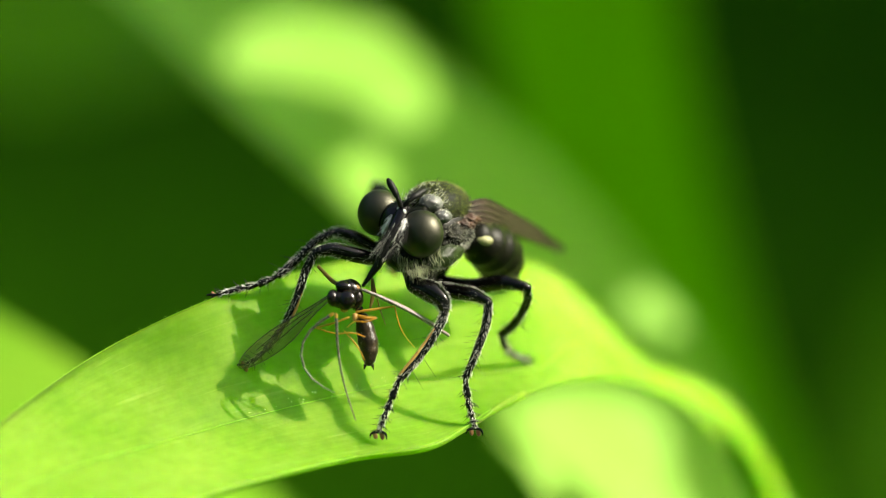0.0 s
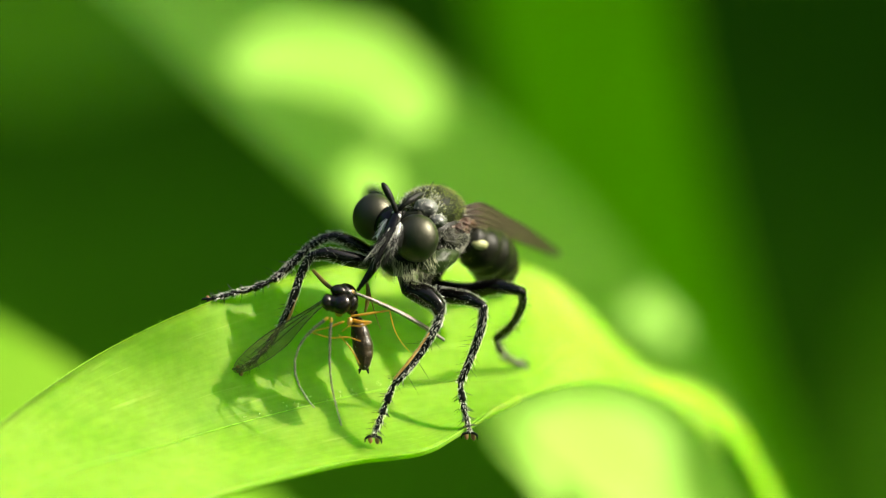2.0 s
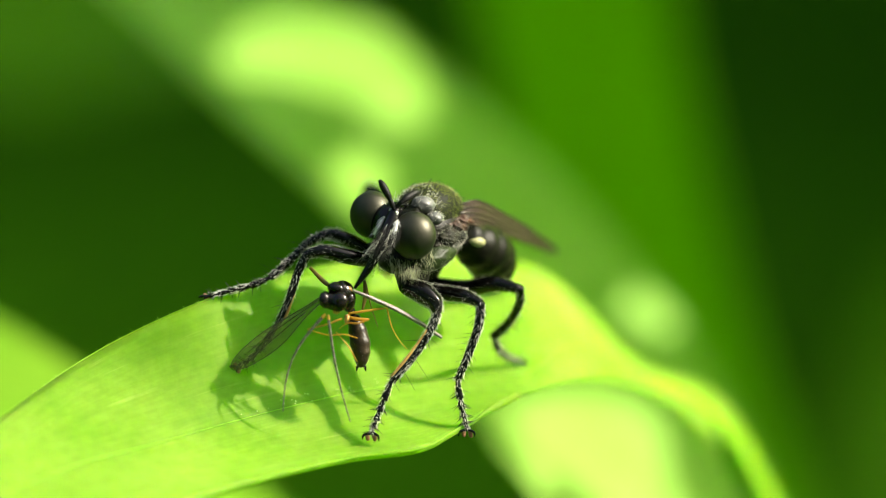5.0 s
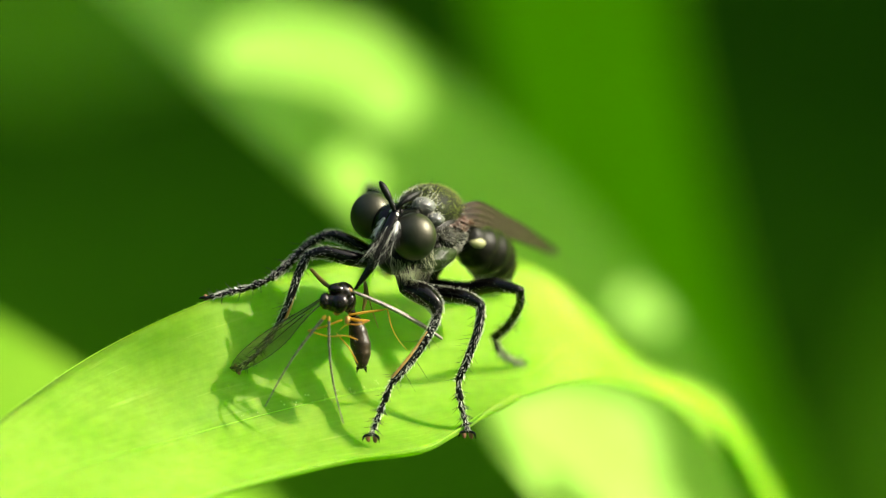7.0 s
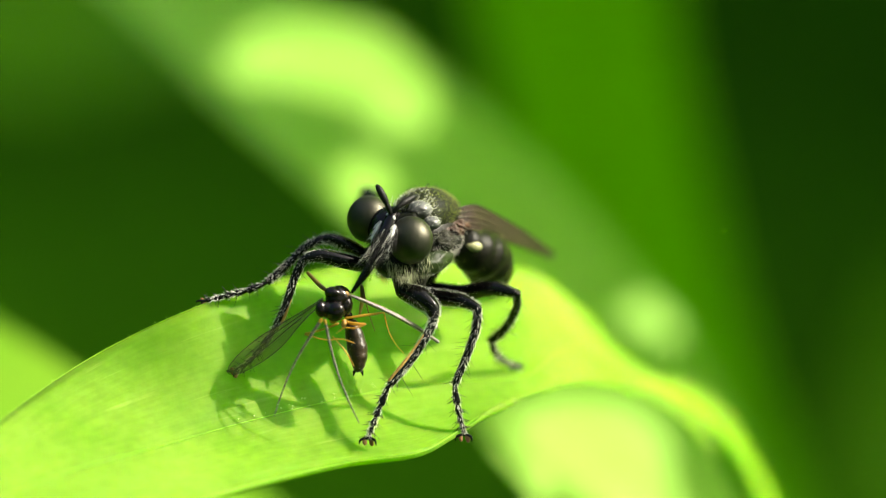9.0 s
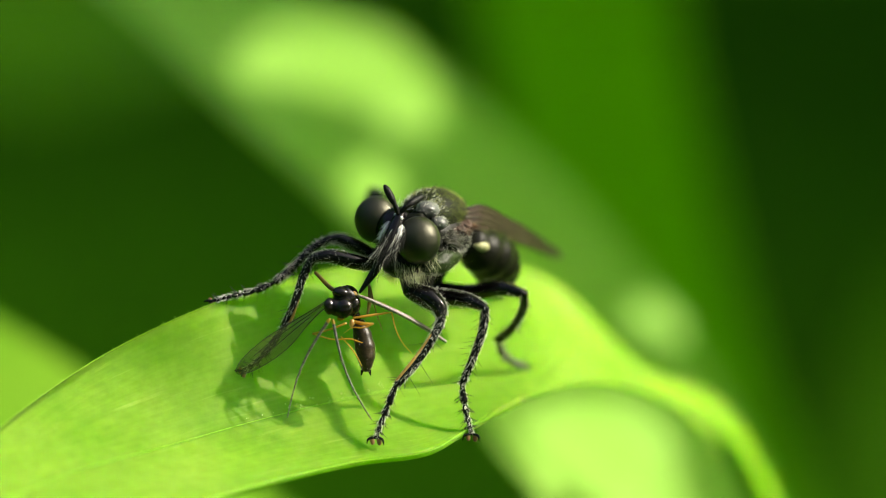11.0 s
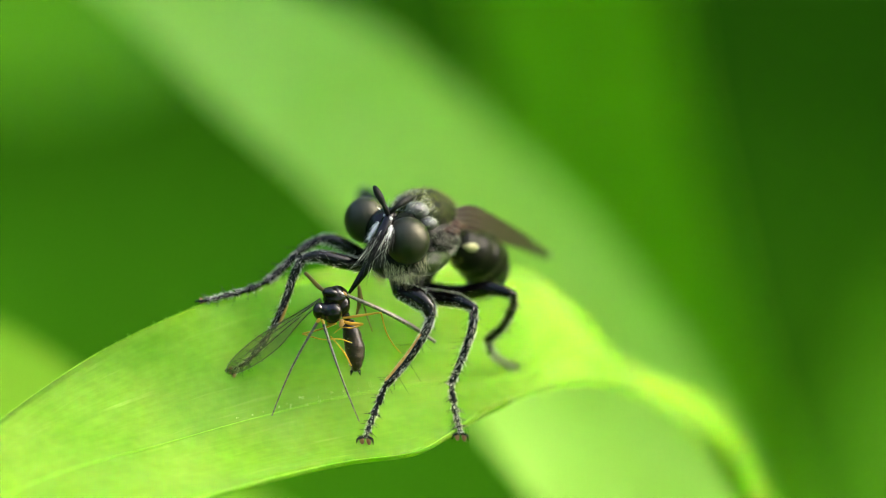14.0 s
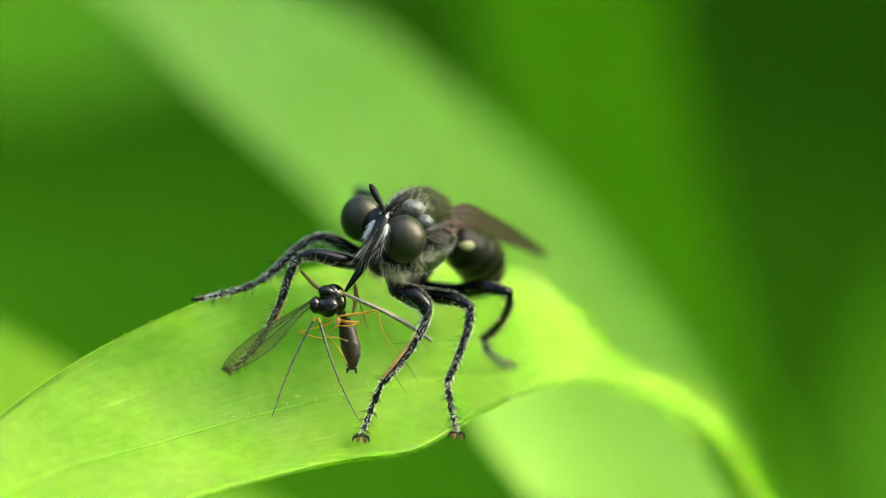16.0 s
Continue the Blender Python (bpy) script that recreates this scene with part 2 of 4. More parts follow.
def tube(points, radii, n=5, seg=10, flat=1.0, bm=None, wave=0.0, waves=0):
    """A closed, tapered, smooth tube; flat squashes it sideways; wave swells it at rings."""
    bm = bm or bmesh.new()
    line = spline([(*p, r) for p, r in zip(points, radii)], n)
    side = None
    rings = []
    for i, q in enumerate(line):
        a = Vector(line[max(i - 1, 0)][:3])
        b = Vector(line[min(i + 1, len(line) - 1)][:3])
        d = (b - a).normalized()
        if side is None:
            side = d.orthogonal().normalized()
        side = (side - d * side.dot(d)).normalized()
        up = d.cross(side)
        r = max(q[3], 0.004)
        if waves:
            r *= 1 + wave * math.sin(i / (len(line) - 1) * waves * 2 * math.pi)
        c = Vector(q[:3])
        rings.append([bm.verts.new(c + r * (math.cos(k / seg * 2 * math.pi) * side * flat + math.sin(k / seg * 2 * math.pi) * up))
                      for k in range(seg)])
    for r0, r1 in zip(rings, rings[1:]):
        for k in range(seg):
            bm.faces.new((r0[k], r0[(k + 1) % seg], r1[(k + 1) % seg], r1[k]))
    for ring, sgn in ((rings[0], -1), (rings[-1], 1)):
        c = sum((v.co for v in ring), Vector()) / seg
        far = rings[1] if sgn < 0 else rings[-2]
        cf = sum((v.co for v in far), Vector()) / seg
        tip = bm.verts.new(c + (c - cf).normalized() * (ring[0].co - c).length * 0.5)
        for k in range(seg):
            f = (ring[k], ring[(k + 1) % seg], tip)
            bm.faces.new(f if sgn > 0 else f[::-1])
    return bm


def ball(centre, axes, seg=32, rings=20, rough=0.0, power=1.0, bm=None):
    """A rounded body with three half-axes given as vectors."""
    bm = bm or bmesh.new()
    m = Matrix([Vector(a) for a in axes]).transposed()
    made = bmesh.ops.create_uvsphere(bm, u_segments=seg, v_segments=rings, radius=1.0)["verts"]
    for v in made:
        q = v.co.copy()
        if power != 1.0:
            q = Vector([math.copysign(abs(w) ** power, w) for w in q])
        if rough:
            q *= 1 + rough * noise.noise(q * 2.3)
        v.co = m @ q + Vector(centre)
    return bm


def basis(along, up=(0, -0.37, 0.93)):
    """Unit vectors: along, sideways, upwards."""
    a = Vector(along).normalized()
    s = Vector(up).cross(a).normalized()
    return a, s, a.cross(s)


def hair(bm, root, way, length, radius, droop=0.0, side=None):
    """One tapered three-sided hair, bent once."""
    way = Vector(way).normalized()
    e = way.orthogonal().normalized()
    f = way.cross(e)
    root = Vector(root)
    mid = root + way * length * 0.55
    tip = root + way * length + Vector((0, -0.37, 0.93)) * (-droop * length)
    a = [bm.verts.new(root + radius * (math.cos(k * 2.094) * e + math.sin(k * 2.094) * f)) for k in range(3)]
    b = [bm.verts.new(mid + 0.7 * radius * (math.cos(k * 2.094) * e + math.sin(k * 2.094) * f)) for k in range(3)]
    c = bm.verts.new(tip)
    for k in range(3):
        j = (k + 1) % 3
        bm.faces.new((a[k], a[j], b[j], b[k]))
        bm.faces.new((b[k], b[j], c))


def rand_way(rng):
    v = Vector((rng.gauss(0, 1), rng.gauss(0, 1), rng.gauss(0, 1)))
    return v.normalized()


def fur_on_ball(centre, axes, count, length, radius, keep, lean, seed, droop=0.0, spread=0.35):
    """Hairs on a rounded body; keep(u) tells which unit directions carry hair; lean is added to the normal."""
    rng = random.Random(seed)
    bm = bmesh.new()
    m = Matrix([Vector(a) for a in axes]).transposed()
    inv = m.inverted().transposed()
    done = 0
    while done < count:
        u = rand_way(rng)
        if not keep(u):
            continue
        done += 1
        n = (inv @ u).normalized()
        hair(bm, Vector(centre) + m @ u * 0.99, n + Vector(lean) + rand_way(rng) * spread,
             length * rng.uniform(0.55, 1.2), radius, droop)
    return bm


def fur_on_tube(points, radii, count, length, radius, seed, slant=0.7, keep=None, t0=0.0, t1=1.0, droop=0.0):
    """Hairs that stand off a limb and lean towards its end."""
    rng = random.Random(seed)
    bm = bmesh.new()
    line = spline([(*p, r) for p, r in zip(points, radii)], 12)
    for i in range(count):
        f = (t0 + (t1 - t0) * rng.random()) * (len(line) - 1.001)
        k = int(f)
        q = [c0 + (c1 - c0) * (f - k) for c0, c1 in zip(line[k], line[k + 1])]
        d = (Vector(line[k + 1][:3]) - Vector(line[k][:3])).normalized()
        for _ in range(20):
            w = rand_way(rng)
            w = (w - d * w.dot(d)).normalized()
            if keep is None or keep(w):
                break
        hair(bm, Vector(q[:3]) + w * q[3] * 0.9, w + d * slant * rng.uniform(0.5, 1.3), length * rng.uniform(0.6, 1.25), radius, droop)
    return bm


def sheet(rows, across=16, n=8, sag=0.0):
    """A leaf blade from rows of (far edge, middle, near edge); returns the bmesh and the fine rows."""
    bm = bmesh.new()
    uv = bm.loops.layers.uv.new("UVMap")
    fine = spline([(*a, *b, *c) for a, b, c in rows], n)
    grid = []
    for q in fine:
        a, b, c = Vector(q[0:3]), Vector(q[3:6]), Vector(q[6:9])
        line = []
        for k in range(across + 1):
            t = k / across
            # a quadratic through the three points, eased into a crease at the middle
            co = a * (2 * (t - 0.5) * (t - 1)) + b * (4 * t * (1 - t)) + c * (2 * t * (t - 0.5))
            lin = a + (b - a) * (2 * t) if t < 0.5 else b + (c - b) * (2 * t - 1)
            line.append(bm.verts.new(co.lerp(lin, sag)))
        grid.append(line)
    for i in range(len(grid) - 1):
        for k in range(across):
            f = bm.faces.new((grid[i][k], grid[i + 1][k], grid[i + 1][k + 1], grid[i][k + 1]))
            for loop, (di, dk) in zip(f.loops, ((0, 0), (1, 0), (1, 1), (0, 1))):
                loop[uv].uv = ((k + dk) / across, (i + di) / n)
    return bm, fine


def stem_down(parent, top, spread=(0, 0), r0=1.2, r1=1.8):
    """A stalk from a leaf's base down to the ground."""
    top = Vector(top)
    up = Vector((0, -0.3746, 0.9272))
    foot_world = STAGE @ (top * MM)
    drop = (foot_world.z - GROUND_Z) / MM + 4
    foot = top - up * drop + Vector((spread[0], spread[1] * 0.93, spread[1] * 0.37))
    mid = top.lerp(foot, 0.5) + Vector((spread[0] * 0.3, 0, 0))
    return part("stem", tube([top, mid, foot], [r0, (r0 + r1) / 2, r1], 10, 12), M_STEM, parent, "upright green stalk")


GROUND_Z = -0.22

# ---- ground ----
bm = bmesh.new()
size, steps = 60.0, 60
bmesh.ops.create_grid(bm, x_segments=steps, y_segments=steps, size=size)
for v in bm.verts:
    v.co.x, v.co.y = (math.copysign(abs(c / size) ** 3 * size, c) for c in (v.co.x, v.co.y))
    near = max(0.0, 1 - v.co.xy.length / 4)
    v.co.z = GROUND_Z + near * 0.012 * noise.noise(v.co * 9)
me = bpy.data.meshes.new("ground")
bm.to_mesh(me)
bm.free()
me.materials.append(M_GROUND)
tagged(new("ground", me), "shaded mossy green woodland ground under the plants", "ground", kind="structure")


# ---- the leaf on which the fly stands ----
MAIN_ROWS = [
    ((-18.06, -10.87, -9.23), (-17.60, -10.65, -9.24), (-14.94, -12.06, -10.71)),
    ((-15.73, -5.36, -7.03), (-14.35, -6.41, -7.98), (-11.20, -7.29, -9.18)),
    ((-13.38, -1.08, -4.93), (-11.83, -3.45, -6.96), (-8.39, -4.64, -8.04)),
    ((-10.93, 1.11, -3.25), (-8.87, -1.16, -6.22), (-5.58, -2.26, -7.30)),
    ((-7.64, 1.44, -1.74), (-6.11, 0.67, -5.51), (-3.14, -0.64, -6.83)),
    ((-4.27, 4.79, -0.74), (-2.68, 2.37, -4.77), (-0.88, -0.21, -6.55)),
    ((-0.46, 8.79, -0.27), (0.31, 4.04, -4.43), (0.29, 0.83, -6.01)),
    ((2.99, 12.00, -0.70), (2.79, 4.92, -4.27), (1.57, 2.47, -5.28)),
    ((5.11, 14.20, -2.26), (4.24, 8.20, -3.46), (3.58, 4.60, -4.71)),
    ((6.48, 15.20, -3.68), (5.89, 11.00, -4.11), (5.13, 7.20, -4.61)),
    ((7.69, 16.20, -4.61), (7.17, 14.00, -4.79), (6.56, 10.80, -4.99)),
    ((8.94, 17.50, -5.03), (8.52, 16.00, -5.34), (8.03, 13.60, -5.60)),
    ((10.25, 19.00, -5.74), (9.74, 18.00, -6.12), (9.19, 16.00, -6.50)),
    ((11.32, 20.00, -6.94), (10.82, 19.30, -7.33), (10.28, 18.80, -7.79)),
    ((12.45, 22.50, -8.63), (11.96, 22.00, -9.04), (11.35, 21.50, -9.51)),
    ((13.39, 25.00, -10.28), (12.88, 24.50, -10.69), (12.27, 24.00, -11.21)),
]
plant = thing("broad_leaved_grass", (12.88, 24.50, -10.69), "fresh yellow-green broad-bladed grass plant with an arching leaf", "plant")
blade, fine = sheet(MAIN_ROWS, 20, 8, 0.25)
main_leaf = part("leaf", blade, M_LEAF, plant, "smooth bright green arching leaf blade")
thick = main_leaf.modifiers.new("thickness", "SOLIDIFY")
thick.thickness, thick.offset = 0.00015, 1.0
rib_line = [(Vector(q[3:6]) + Vector((0, 0.0, -0.005))) for q in fine]
part("midrib", tube(rib_line, [0.022] * len(rib_line), 1, 8), M_RIB, main_leaf, "pale sunken midrib")
for lo, hi in ((0, 3), (6, 9)):
    edge = [Vector(q[lo:hi]) for q in fine]
    part("margin", tube(edge, [0.02] * len(edge), 1, 6), M_RIB, main_leaf, "thin pale leaf edge")
rng = random.Random(4)
bm = bmesh.new()
for i in range(700):
    q = fine[rng.randrange(10, 84)]
    j = 6 if i % 5 == 0 else 0
    o = Vector(q[j:j + 3]) + rand_way(rng) * 0.05
    out = Vector(q[j:j + 3]) - Vector(q[3:6])
    hair(bm, o, out.normalized() + rand_way(rng) * 0.5, rng.uniform(0.04, 0.09), 0.008)
part("edge_hairs", bm, M_RIB, main_leaf, "tiny pale hairs along the edge", kind="stuff")
rng = random.Random(12)
glints = bmesh.new()
for i in range(34):
    q = fine[rng.randrange(31, 43)]
    m, e = Vector(q[3:6]), Vector(q[0:3])
    c = m + (e - m) * rng.uniform(-0.01, 0.07) + Vector((rng.uniform(-0.1, 0.1), -0.01, 0.01))
    d = rng.uniform(0.012, 0.03)
    ball(c, ((d, 0, 0), (0, d, 0), (0, 0, d)), 10, 6, bm=glints)
part("glint_flecks", glints, M_GLINT, main_leaf, "tiny pale flecks drawn as glints beside the midrib", kind="stuff")
part("leaf_base", tube([(7.17, 14.00, -4.79), (8.52, 16.00, -5.34), (9.74, 18.00, -6.12), (10.82, 19.30, -7.33), (11.96, 22.00, -9.04), (12.88, 24.50, -10.69)],
                       [0.05, 0.18, 0.26, 0.34, 0.40, 0.46], 8, 14), M_BASE, plant, "pale yellow-green narrowed leaf base")
stem_down(plant, (12.88, 24.50, -10.69), (6, 4), 0.7, 1.4)


# ---- leaves behind ----
def grass(name, label, rows, material, foot, spread=(0, 0), sag=0.3, stalk=1.1):
    ob = thing(name, rows[0][1] if foot == 0 else rows[-1][1], label, "plant", "plants behind the fly")
    bm, fine = sheet(rows, 14, 8, sag)
    lf = part("leaf", bm, material, ob)
    line = [Vector(q[3:6]) + Vector((0, 0.3, -0.3)) for q in fine]
    part("midrib", tube(line, [0.4] * len(line), 1, 6), M_RIB, lf)
    stem_down(ob, rows[0][1] if foot == 0 else rows[-1][1], spread, stalk, stalk * 1.5)
    return ob


grass("grass_plant", "sun-flecked broad grass leaf crossing behind the fly", [
    ((-13.80, 67.20, 21.31), (-19.03, 60.00, 18.65), (-23.82, 55.20, 17.24)),
    ((-8.98, 62.40, 14.79), (-12.81, 55.20, 12.44), (-15.97, 50.40, 12.06)),
    ((-2.43, 58.80, 10.71), (-6.73, 51.60, 7.75), (-10.69, 45.60, 6.91)),
    ((3.27, 55.20, 5.67), (-1.18, 48.00, 2.72), (-4.97, 40.80, 1.82)),
    ((8.50, 52.80, 0.31), (3.05, 44.40, -2.60), (-1.10, 37.20, -2.97)),
    ((12.20, 50.40, -4.89), (6.61, 42.00, -7.20), (1.36, 33.60, -7.26)),
    ((14.69, 48.00, -9.66), (9.29, 39.60, -11.14), (3.96, 31.20, -10.71)),
    ((16.44, 46.80, -14.92), (11.73, 38.40, -16.08), (8.18, 52.00, -17.94))], M_LEAF_BACK, -1, (4, 6))
grass("grass_plant", "tall shaded green grass leaf standing upright", [
    ((18.36, 155.00, 32.50), (8.67, 143.24, 31.00), (-0.17, 135.40, 30.00)),
    ((18.54, 151.08, 20.13), (9.75, 137.36, 19.03), (2.33, 129.52, 18.40)),
    ((19.82, 147.16, 10.84), (11.70, 133.44, 10.23), (4.35, 125.60, 9.48)),
    ((21.49, 143.24, 1.82), (14.02, 129.52, 0.87), (6.69, 121.68, 0.44)),
    ((23.54, 139.32, -7.79), (16.65, 125.60, -8.16), (10.53, 117.76, -8.28)),
    ((26.16, 135.40, -16.22), (20.17, 123.64, -16.63), (15.14, 115.80, -16.43)),
    ((29.32, 133.44, -27.12), (24.03, 121.68, -26.16), (24.10, 162.00, -31.39))], M_LEAF_MID, -1, (3, 2))
grass("grass_plant", "sunlit green grass leaf low behind", [
    ((-29.31, 33.90, 2.60), (-28.57, 30.50, -0.78), (-27.82, 27.10, -4.69)),
    ((-22.74, 33.90, -1.05), (-22.16, 30.50, -4.34), (-21.58, 27.10, -7.46)),
    ((-19.09, 33.90, -3.24), (-18.60, 30.50, -6.24), (-18.12, 27.10, -9.08)),
    ((-15.92, 33.90, -5.23), (-15.75, 30.50, -7.90), (-15.81, 27.10, -10.24)),
    ((-11.78, 33.90, -8.47), (-11.48, 30.50, -9.80), (-11.42, 27.10, -11.39)),
    ((-7.74, 35.60, -10.72), (-7.31, 32.20, -11.85), (-7.59, 28.80, -12.95)),
    ((-3.55, 35.60, -14.13), (-3.51, 33.90, -14.68), (-3.72, 42.00, -16.24))], M_LEAF_LOW, -1, (0, 5))
grass("grass_plant", "grass leaf coloured dim green to look deeply shaded", [
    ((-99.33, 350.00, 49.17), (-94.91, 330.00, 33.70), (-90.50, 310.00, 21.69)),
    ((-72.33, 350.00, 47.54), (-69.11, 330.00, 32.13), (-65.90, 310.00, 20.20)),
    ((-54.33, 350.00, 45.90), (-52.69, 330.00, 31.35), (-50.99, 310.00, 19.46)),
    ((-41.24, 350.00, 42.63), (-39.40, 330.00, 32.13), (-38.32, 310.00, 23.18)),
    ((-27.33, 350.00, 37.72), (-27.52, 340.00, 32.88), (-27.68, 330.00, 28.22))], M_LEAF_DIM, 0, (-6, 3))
grass("grass_plant", "grass leaf coloured dim green to look deeply shaded", [
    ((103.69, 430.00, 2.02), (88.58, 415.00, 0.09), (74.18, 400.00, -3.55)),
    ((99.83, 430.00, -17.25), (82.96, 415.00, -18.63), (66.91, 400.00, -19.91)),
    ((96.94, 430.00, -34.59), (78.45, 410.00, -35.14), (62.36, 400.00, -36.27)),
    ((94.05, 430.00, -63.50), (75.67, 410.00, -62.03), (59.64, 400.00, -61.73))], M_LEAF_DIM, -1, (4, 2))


# ---- unseen undergrowth, added to shut off the low sky and shade the ground behind ----
def shrub(x, y, height, wide, leaves, seed):
    rng = random.Random(seed)
    base = STAGE.inverted() @ Vector((x, y, GROUND_Z - 0.005)) / MM
    ob = thing("shrub", base, "unseen leafy dark green shrub added to block sky and sun", "shrub", "undergrowth round the leaf")
    to_stage = STAGE.inverted().to_3x3()

    def place(dx, dy, dz):
        return base + to_stage @ Vector((dx, dy, dz)) / MM

    bm, crown = bmesh.new(), bmesh.new()
    for k in range(9):
        w = rng.uniform(0, 6.28)
        reach = rng.uniform(0.3, 0.95) * wide
        top = height * rng.uniform(0.6, 1.0)
        pts = [place(0, 0, 0), place(reach * 0.35 * math.cos(w), reach * 0.35 * math.sin(w), top * 0.5), place(reach * math.cos(w), reach * math.sin(w), top)]
        tube(pts, [9, 6, 2], 5, 7, 1.0, bm)
    part("branches", bm, M_STEM, ob, "thin green branches")
    for k in range(leaves):
        w, f = rng.uniform(0, 6.28), rng.random() ** 0.5
        h = rng.random() ** 0.8
        spread = wide * (0.55 + 0.45 * math.sin(h * 2.6)) * f * (1 + 0.25 * noise.noise(Vector((w * 1.5, h * 3, seed))))
        c = place(spread * math.cos(w), spread * math.sin(w), height * (0.04 + 0.96 * h))
        d = (to_stage @ Vector((math.cos(w), math.sin(w), rng.uniform(-0.6, 0.3)))).normalized()
        d = (d + rand_way(rng) * 0.5).normalized()
        e = d.orthogonal().normalized()
        e = (e + d.cross(e) * rng.uniform(-1.5, 1.5)).normalized()
        ln, wd = rng.uniform(60, 130), rng.uniform(18, 34)
        fold = d.cross(e) * wd * 0.25
        q = [c, c + d * ln * 0.35 + e * wd + fold, c + d * ln, c + d * ln * 0.35 - e * wd + fold, c + d * ln * 0.45]
        v = [crown.verts.new(p) for p in q]
        for i in range(4):
            crown.faces.new((v[i], v[(i + 1) % 4], v[4]))
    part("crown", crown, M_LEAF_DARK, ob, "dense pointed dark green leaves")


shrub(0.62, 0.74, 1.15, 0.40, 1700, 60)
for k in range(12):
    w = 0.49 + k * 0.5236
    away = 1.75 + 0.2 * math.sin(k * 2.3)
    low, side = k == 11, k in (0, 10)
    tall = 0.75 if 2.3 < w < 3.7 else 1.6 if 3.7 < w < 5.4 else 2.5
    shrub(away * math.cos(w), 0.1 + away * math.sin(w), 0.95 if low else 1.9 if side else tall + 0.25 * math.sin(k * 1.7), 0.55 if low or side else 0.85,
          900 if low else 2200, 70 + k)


# ---- a broad unseen leaf overhead, added with cut holes to shade the plants behind ----
SPOT = Vector((19.1, 139.2, 5.7))       # where one more sunfleck falls, on the upright leaf
SUN_U = SUN.cross(Vector((0, 1, 0))).normalized()
SUN_V = SUN_U.cross(SUN).normalized()
WINDOW = tuple(tuple(SPOT + SUN_U * 2.1 * math.cos(k * 0.7) + SUN_V * 3.2 * math.sin(k * 0.7)) for k in range(9))


def shade_leaf():
    u, v = SUN_U, SUN_V
    mid = Vector((0.5, 105, 1.3)) + SUN * 62

    def on_sheet(p):
        d = Vector(p) - mid
        return d.dot(u), d.dot(v)

    # sunflecks: their outlines on the leaf behind, carried back along the sunlight
    FLECKS = (
        ((-10.62, 50.10, 9.03), (-9.68, 54.80, 10.86), (-7.01, 58.10, 11.81), (-4.16, 58.80, 11.14), (-1.55, 57.60, 9.48), (-0.25, 55.70, 7.67), (-0.81, 53.00, 6.01), (-2.32, 51.60, 5.68), (-4.54, 52.10, 7.50), (-7.24, 50.90, 8.25), (-9.59, 49.00, 8.35)),
        ((-5.70, 44.90, 3.40), (-4.43, 48.40, 4.15), (-2.80, 48.60, 3.60), (-2.80, 45.90, 2.30), (-3.00, 42.50, 0.60), (-4.60, 42.30, 1.50)),
        ((2.97, 35.20, -7.84), (4.47, 39.60, -6.70), (7.20, 43.40, -6.62), (9.08, 44.40, -7.46), (10.48, 43.70, -9.12), (10.59, 41.70, -10.79), (11.60, 39.50, -16.00), (7.40, 37.00, -16.00), (3.66, 33.20, -9.42)),
        ((8.45, 49.50, -2.69), (9.50, 51.00, -2.03), (10.90, 51.40, -2.59), (11.73, 50.80, -3.81), (11.35, 50.10, -4.48), (10.21, 49.30, -4.26), (8.96, 48.80, -3.49)),
        ((-27.59, 40.00, 2.83), (-19.67, 38.00, -1.48), (-14.44, 36.00, -5.17), (-6.53, 36.00, -10.11), (-5.29, 30.00, -15.10), (-13.38, 26.00, -16.24), (-24.83, 26.00, -10.52)),
        WINDOW)
    gaps = [[on_sheet(p) for p in fleck] for fleck in FLECKS]

    def in_gap(a, b, ring):
        odd = False
        for (a0, b0), (a1, b1) in zip(ring, ring[1:] + ring[:1]):
            if (b0 > b) != (b1 > b) and a < a0 + (b - b0) / (b1 - b0) * (a1 - a0):
                odd = not odd
        return odd

    ob = thing("added_overhang", mid, "unseen broad leaf added overhead, holes cut to let sunflecks through", "plant")
    bm = bmesh.new()
    uv = bm.loops.layers.uv.new("UVMap")
    n, half = 260, 84.0
    verts = {}

    def vert(i, j):
        if (i, j) not in verts:
            a, b = (2 * i / n - 1) * half, (2 * j / n - 1) * half
            lift = 1.5 * noise.noise(Vector((a, b, 0)) * 0.05) + 0.002 * a * a
            verts[i, j] = bm.verts.new(mid + u * a + v * b + SUN * lift)
        return verts[i, j]

    for i in range(n):
        for j in range(n):
            a, b = (2 * (i + 0.5) / n - 1) * half, (2 * (j + 0.5) / n - 1) * half
            w = 0.16 * noise.noise(Vector((a, b, 3)) * 0.35)
            if (a / half) ** 2 + (b / (half * 0.88)) ** 2 > 1 + w:
                continue
            ja, jb = a + 2 * w, b - 2 * w
            inside = any(in_gap(ja, jb, ring) for ring in gaps)
            if not inside:
                f = bm.faces.new((vert(i, j), vert(i + 1, j), vert(i + 1, j + 1), vert(i, j + 1)))
                for loop, (di, dj) in zip(f.loops, ((0, 0), (1, 0), (1, 1), (0, 1))):
                    loop[uv].uv = ((i + di) / n, (j + dj) / n)
    lf = part("leaf", bm, M_LEAF_OVER, ob, "dark green leaf with holes cut for the sunflecks")
    stem_down(ob, mid + u * -60, (10, 25), 1.6, 3.0)
    return lf


shade = shade_leaf()


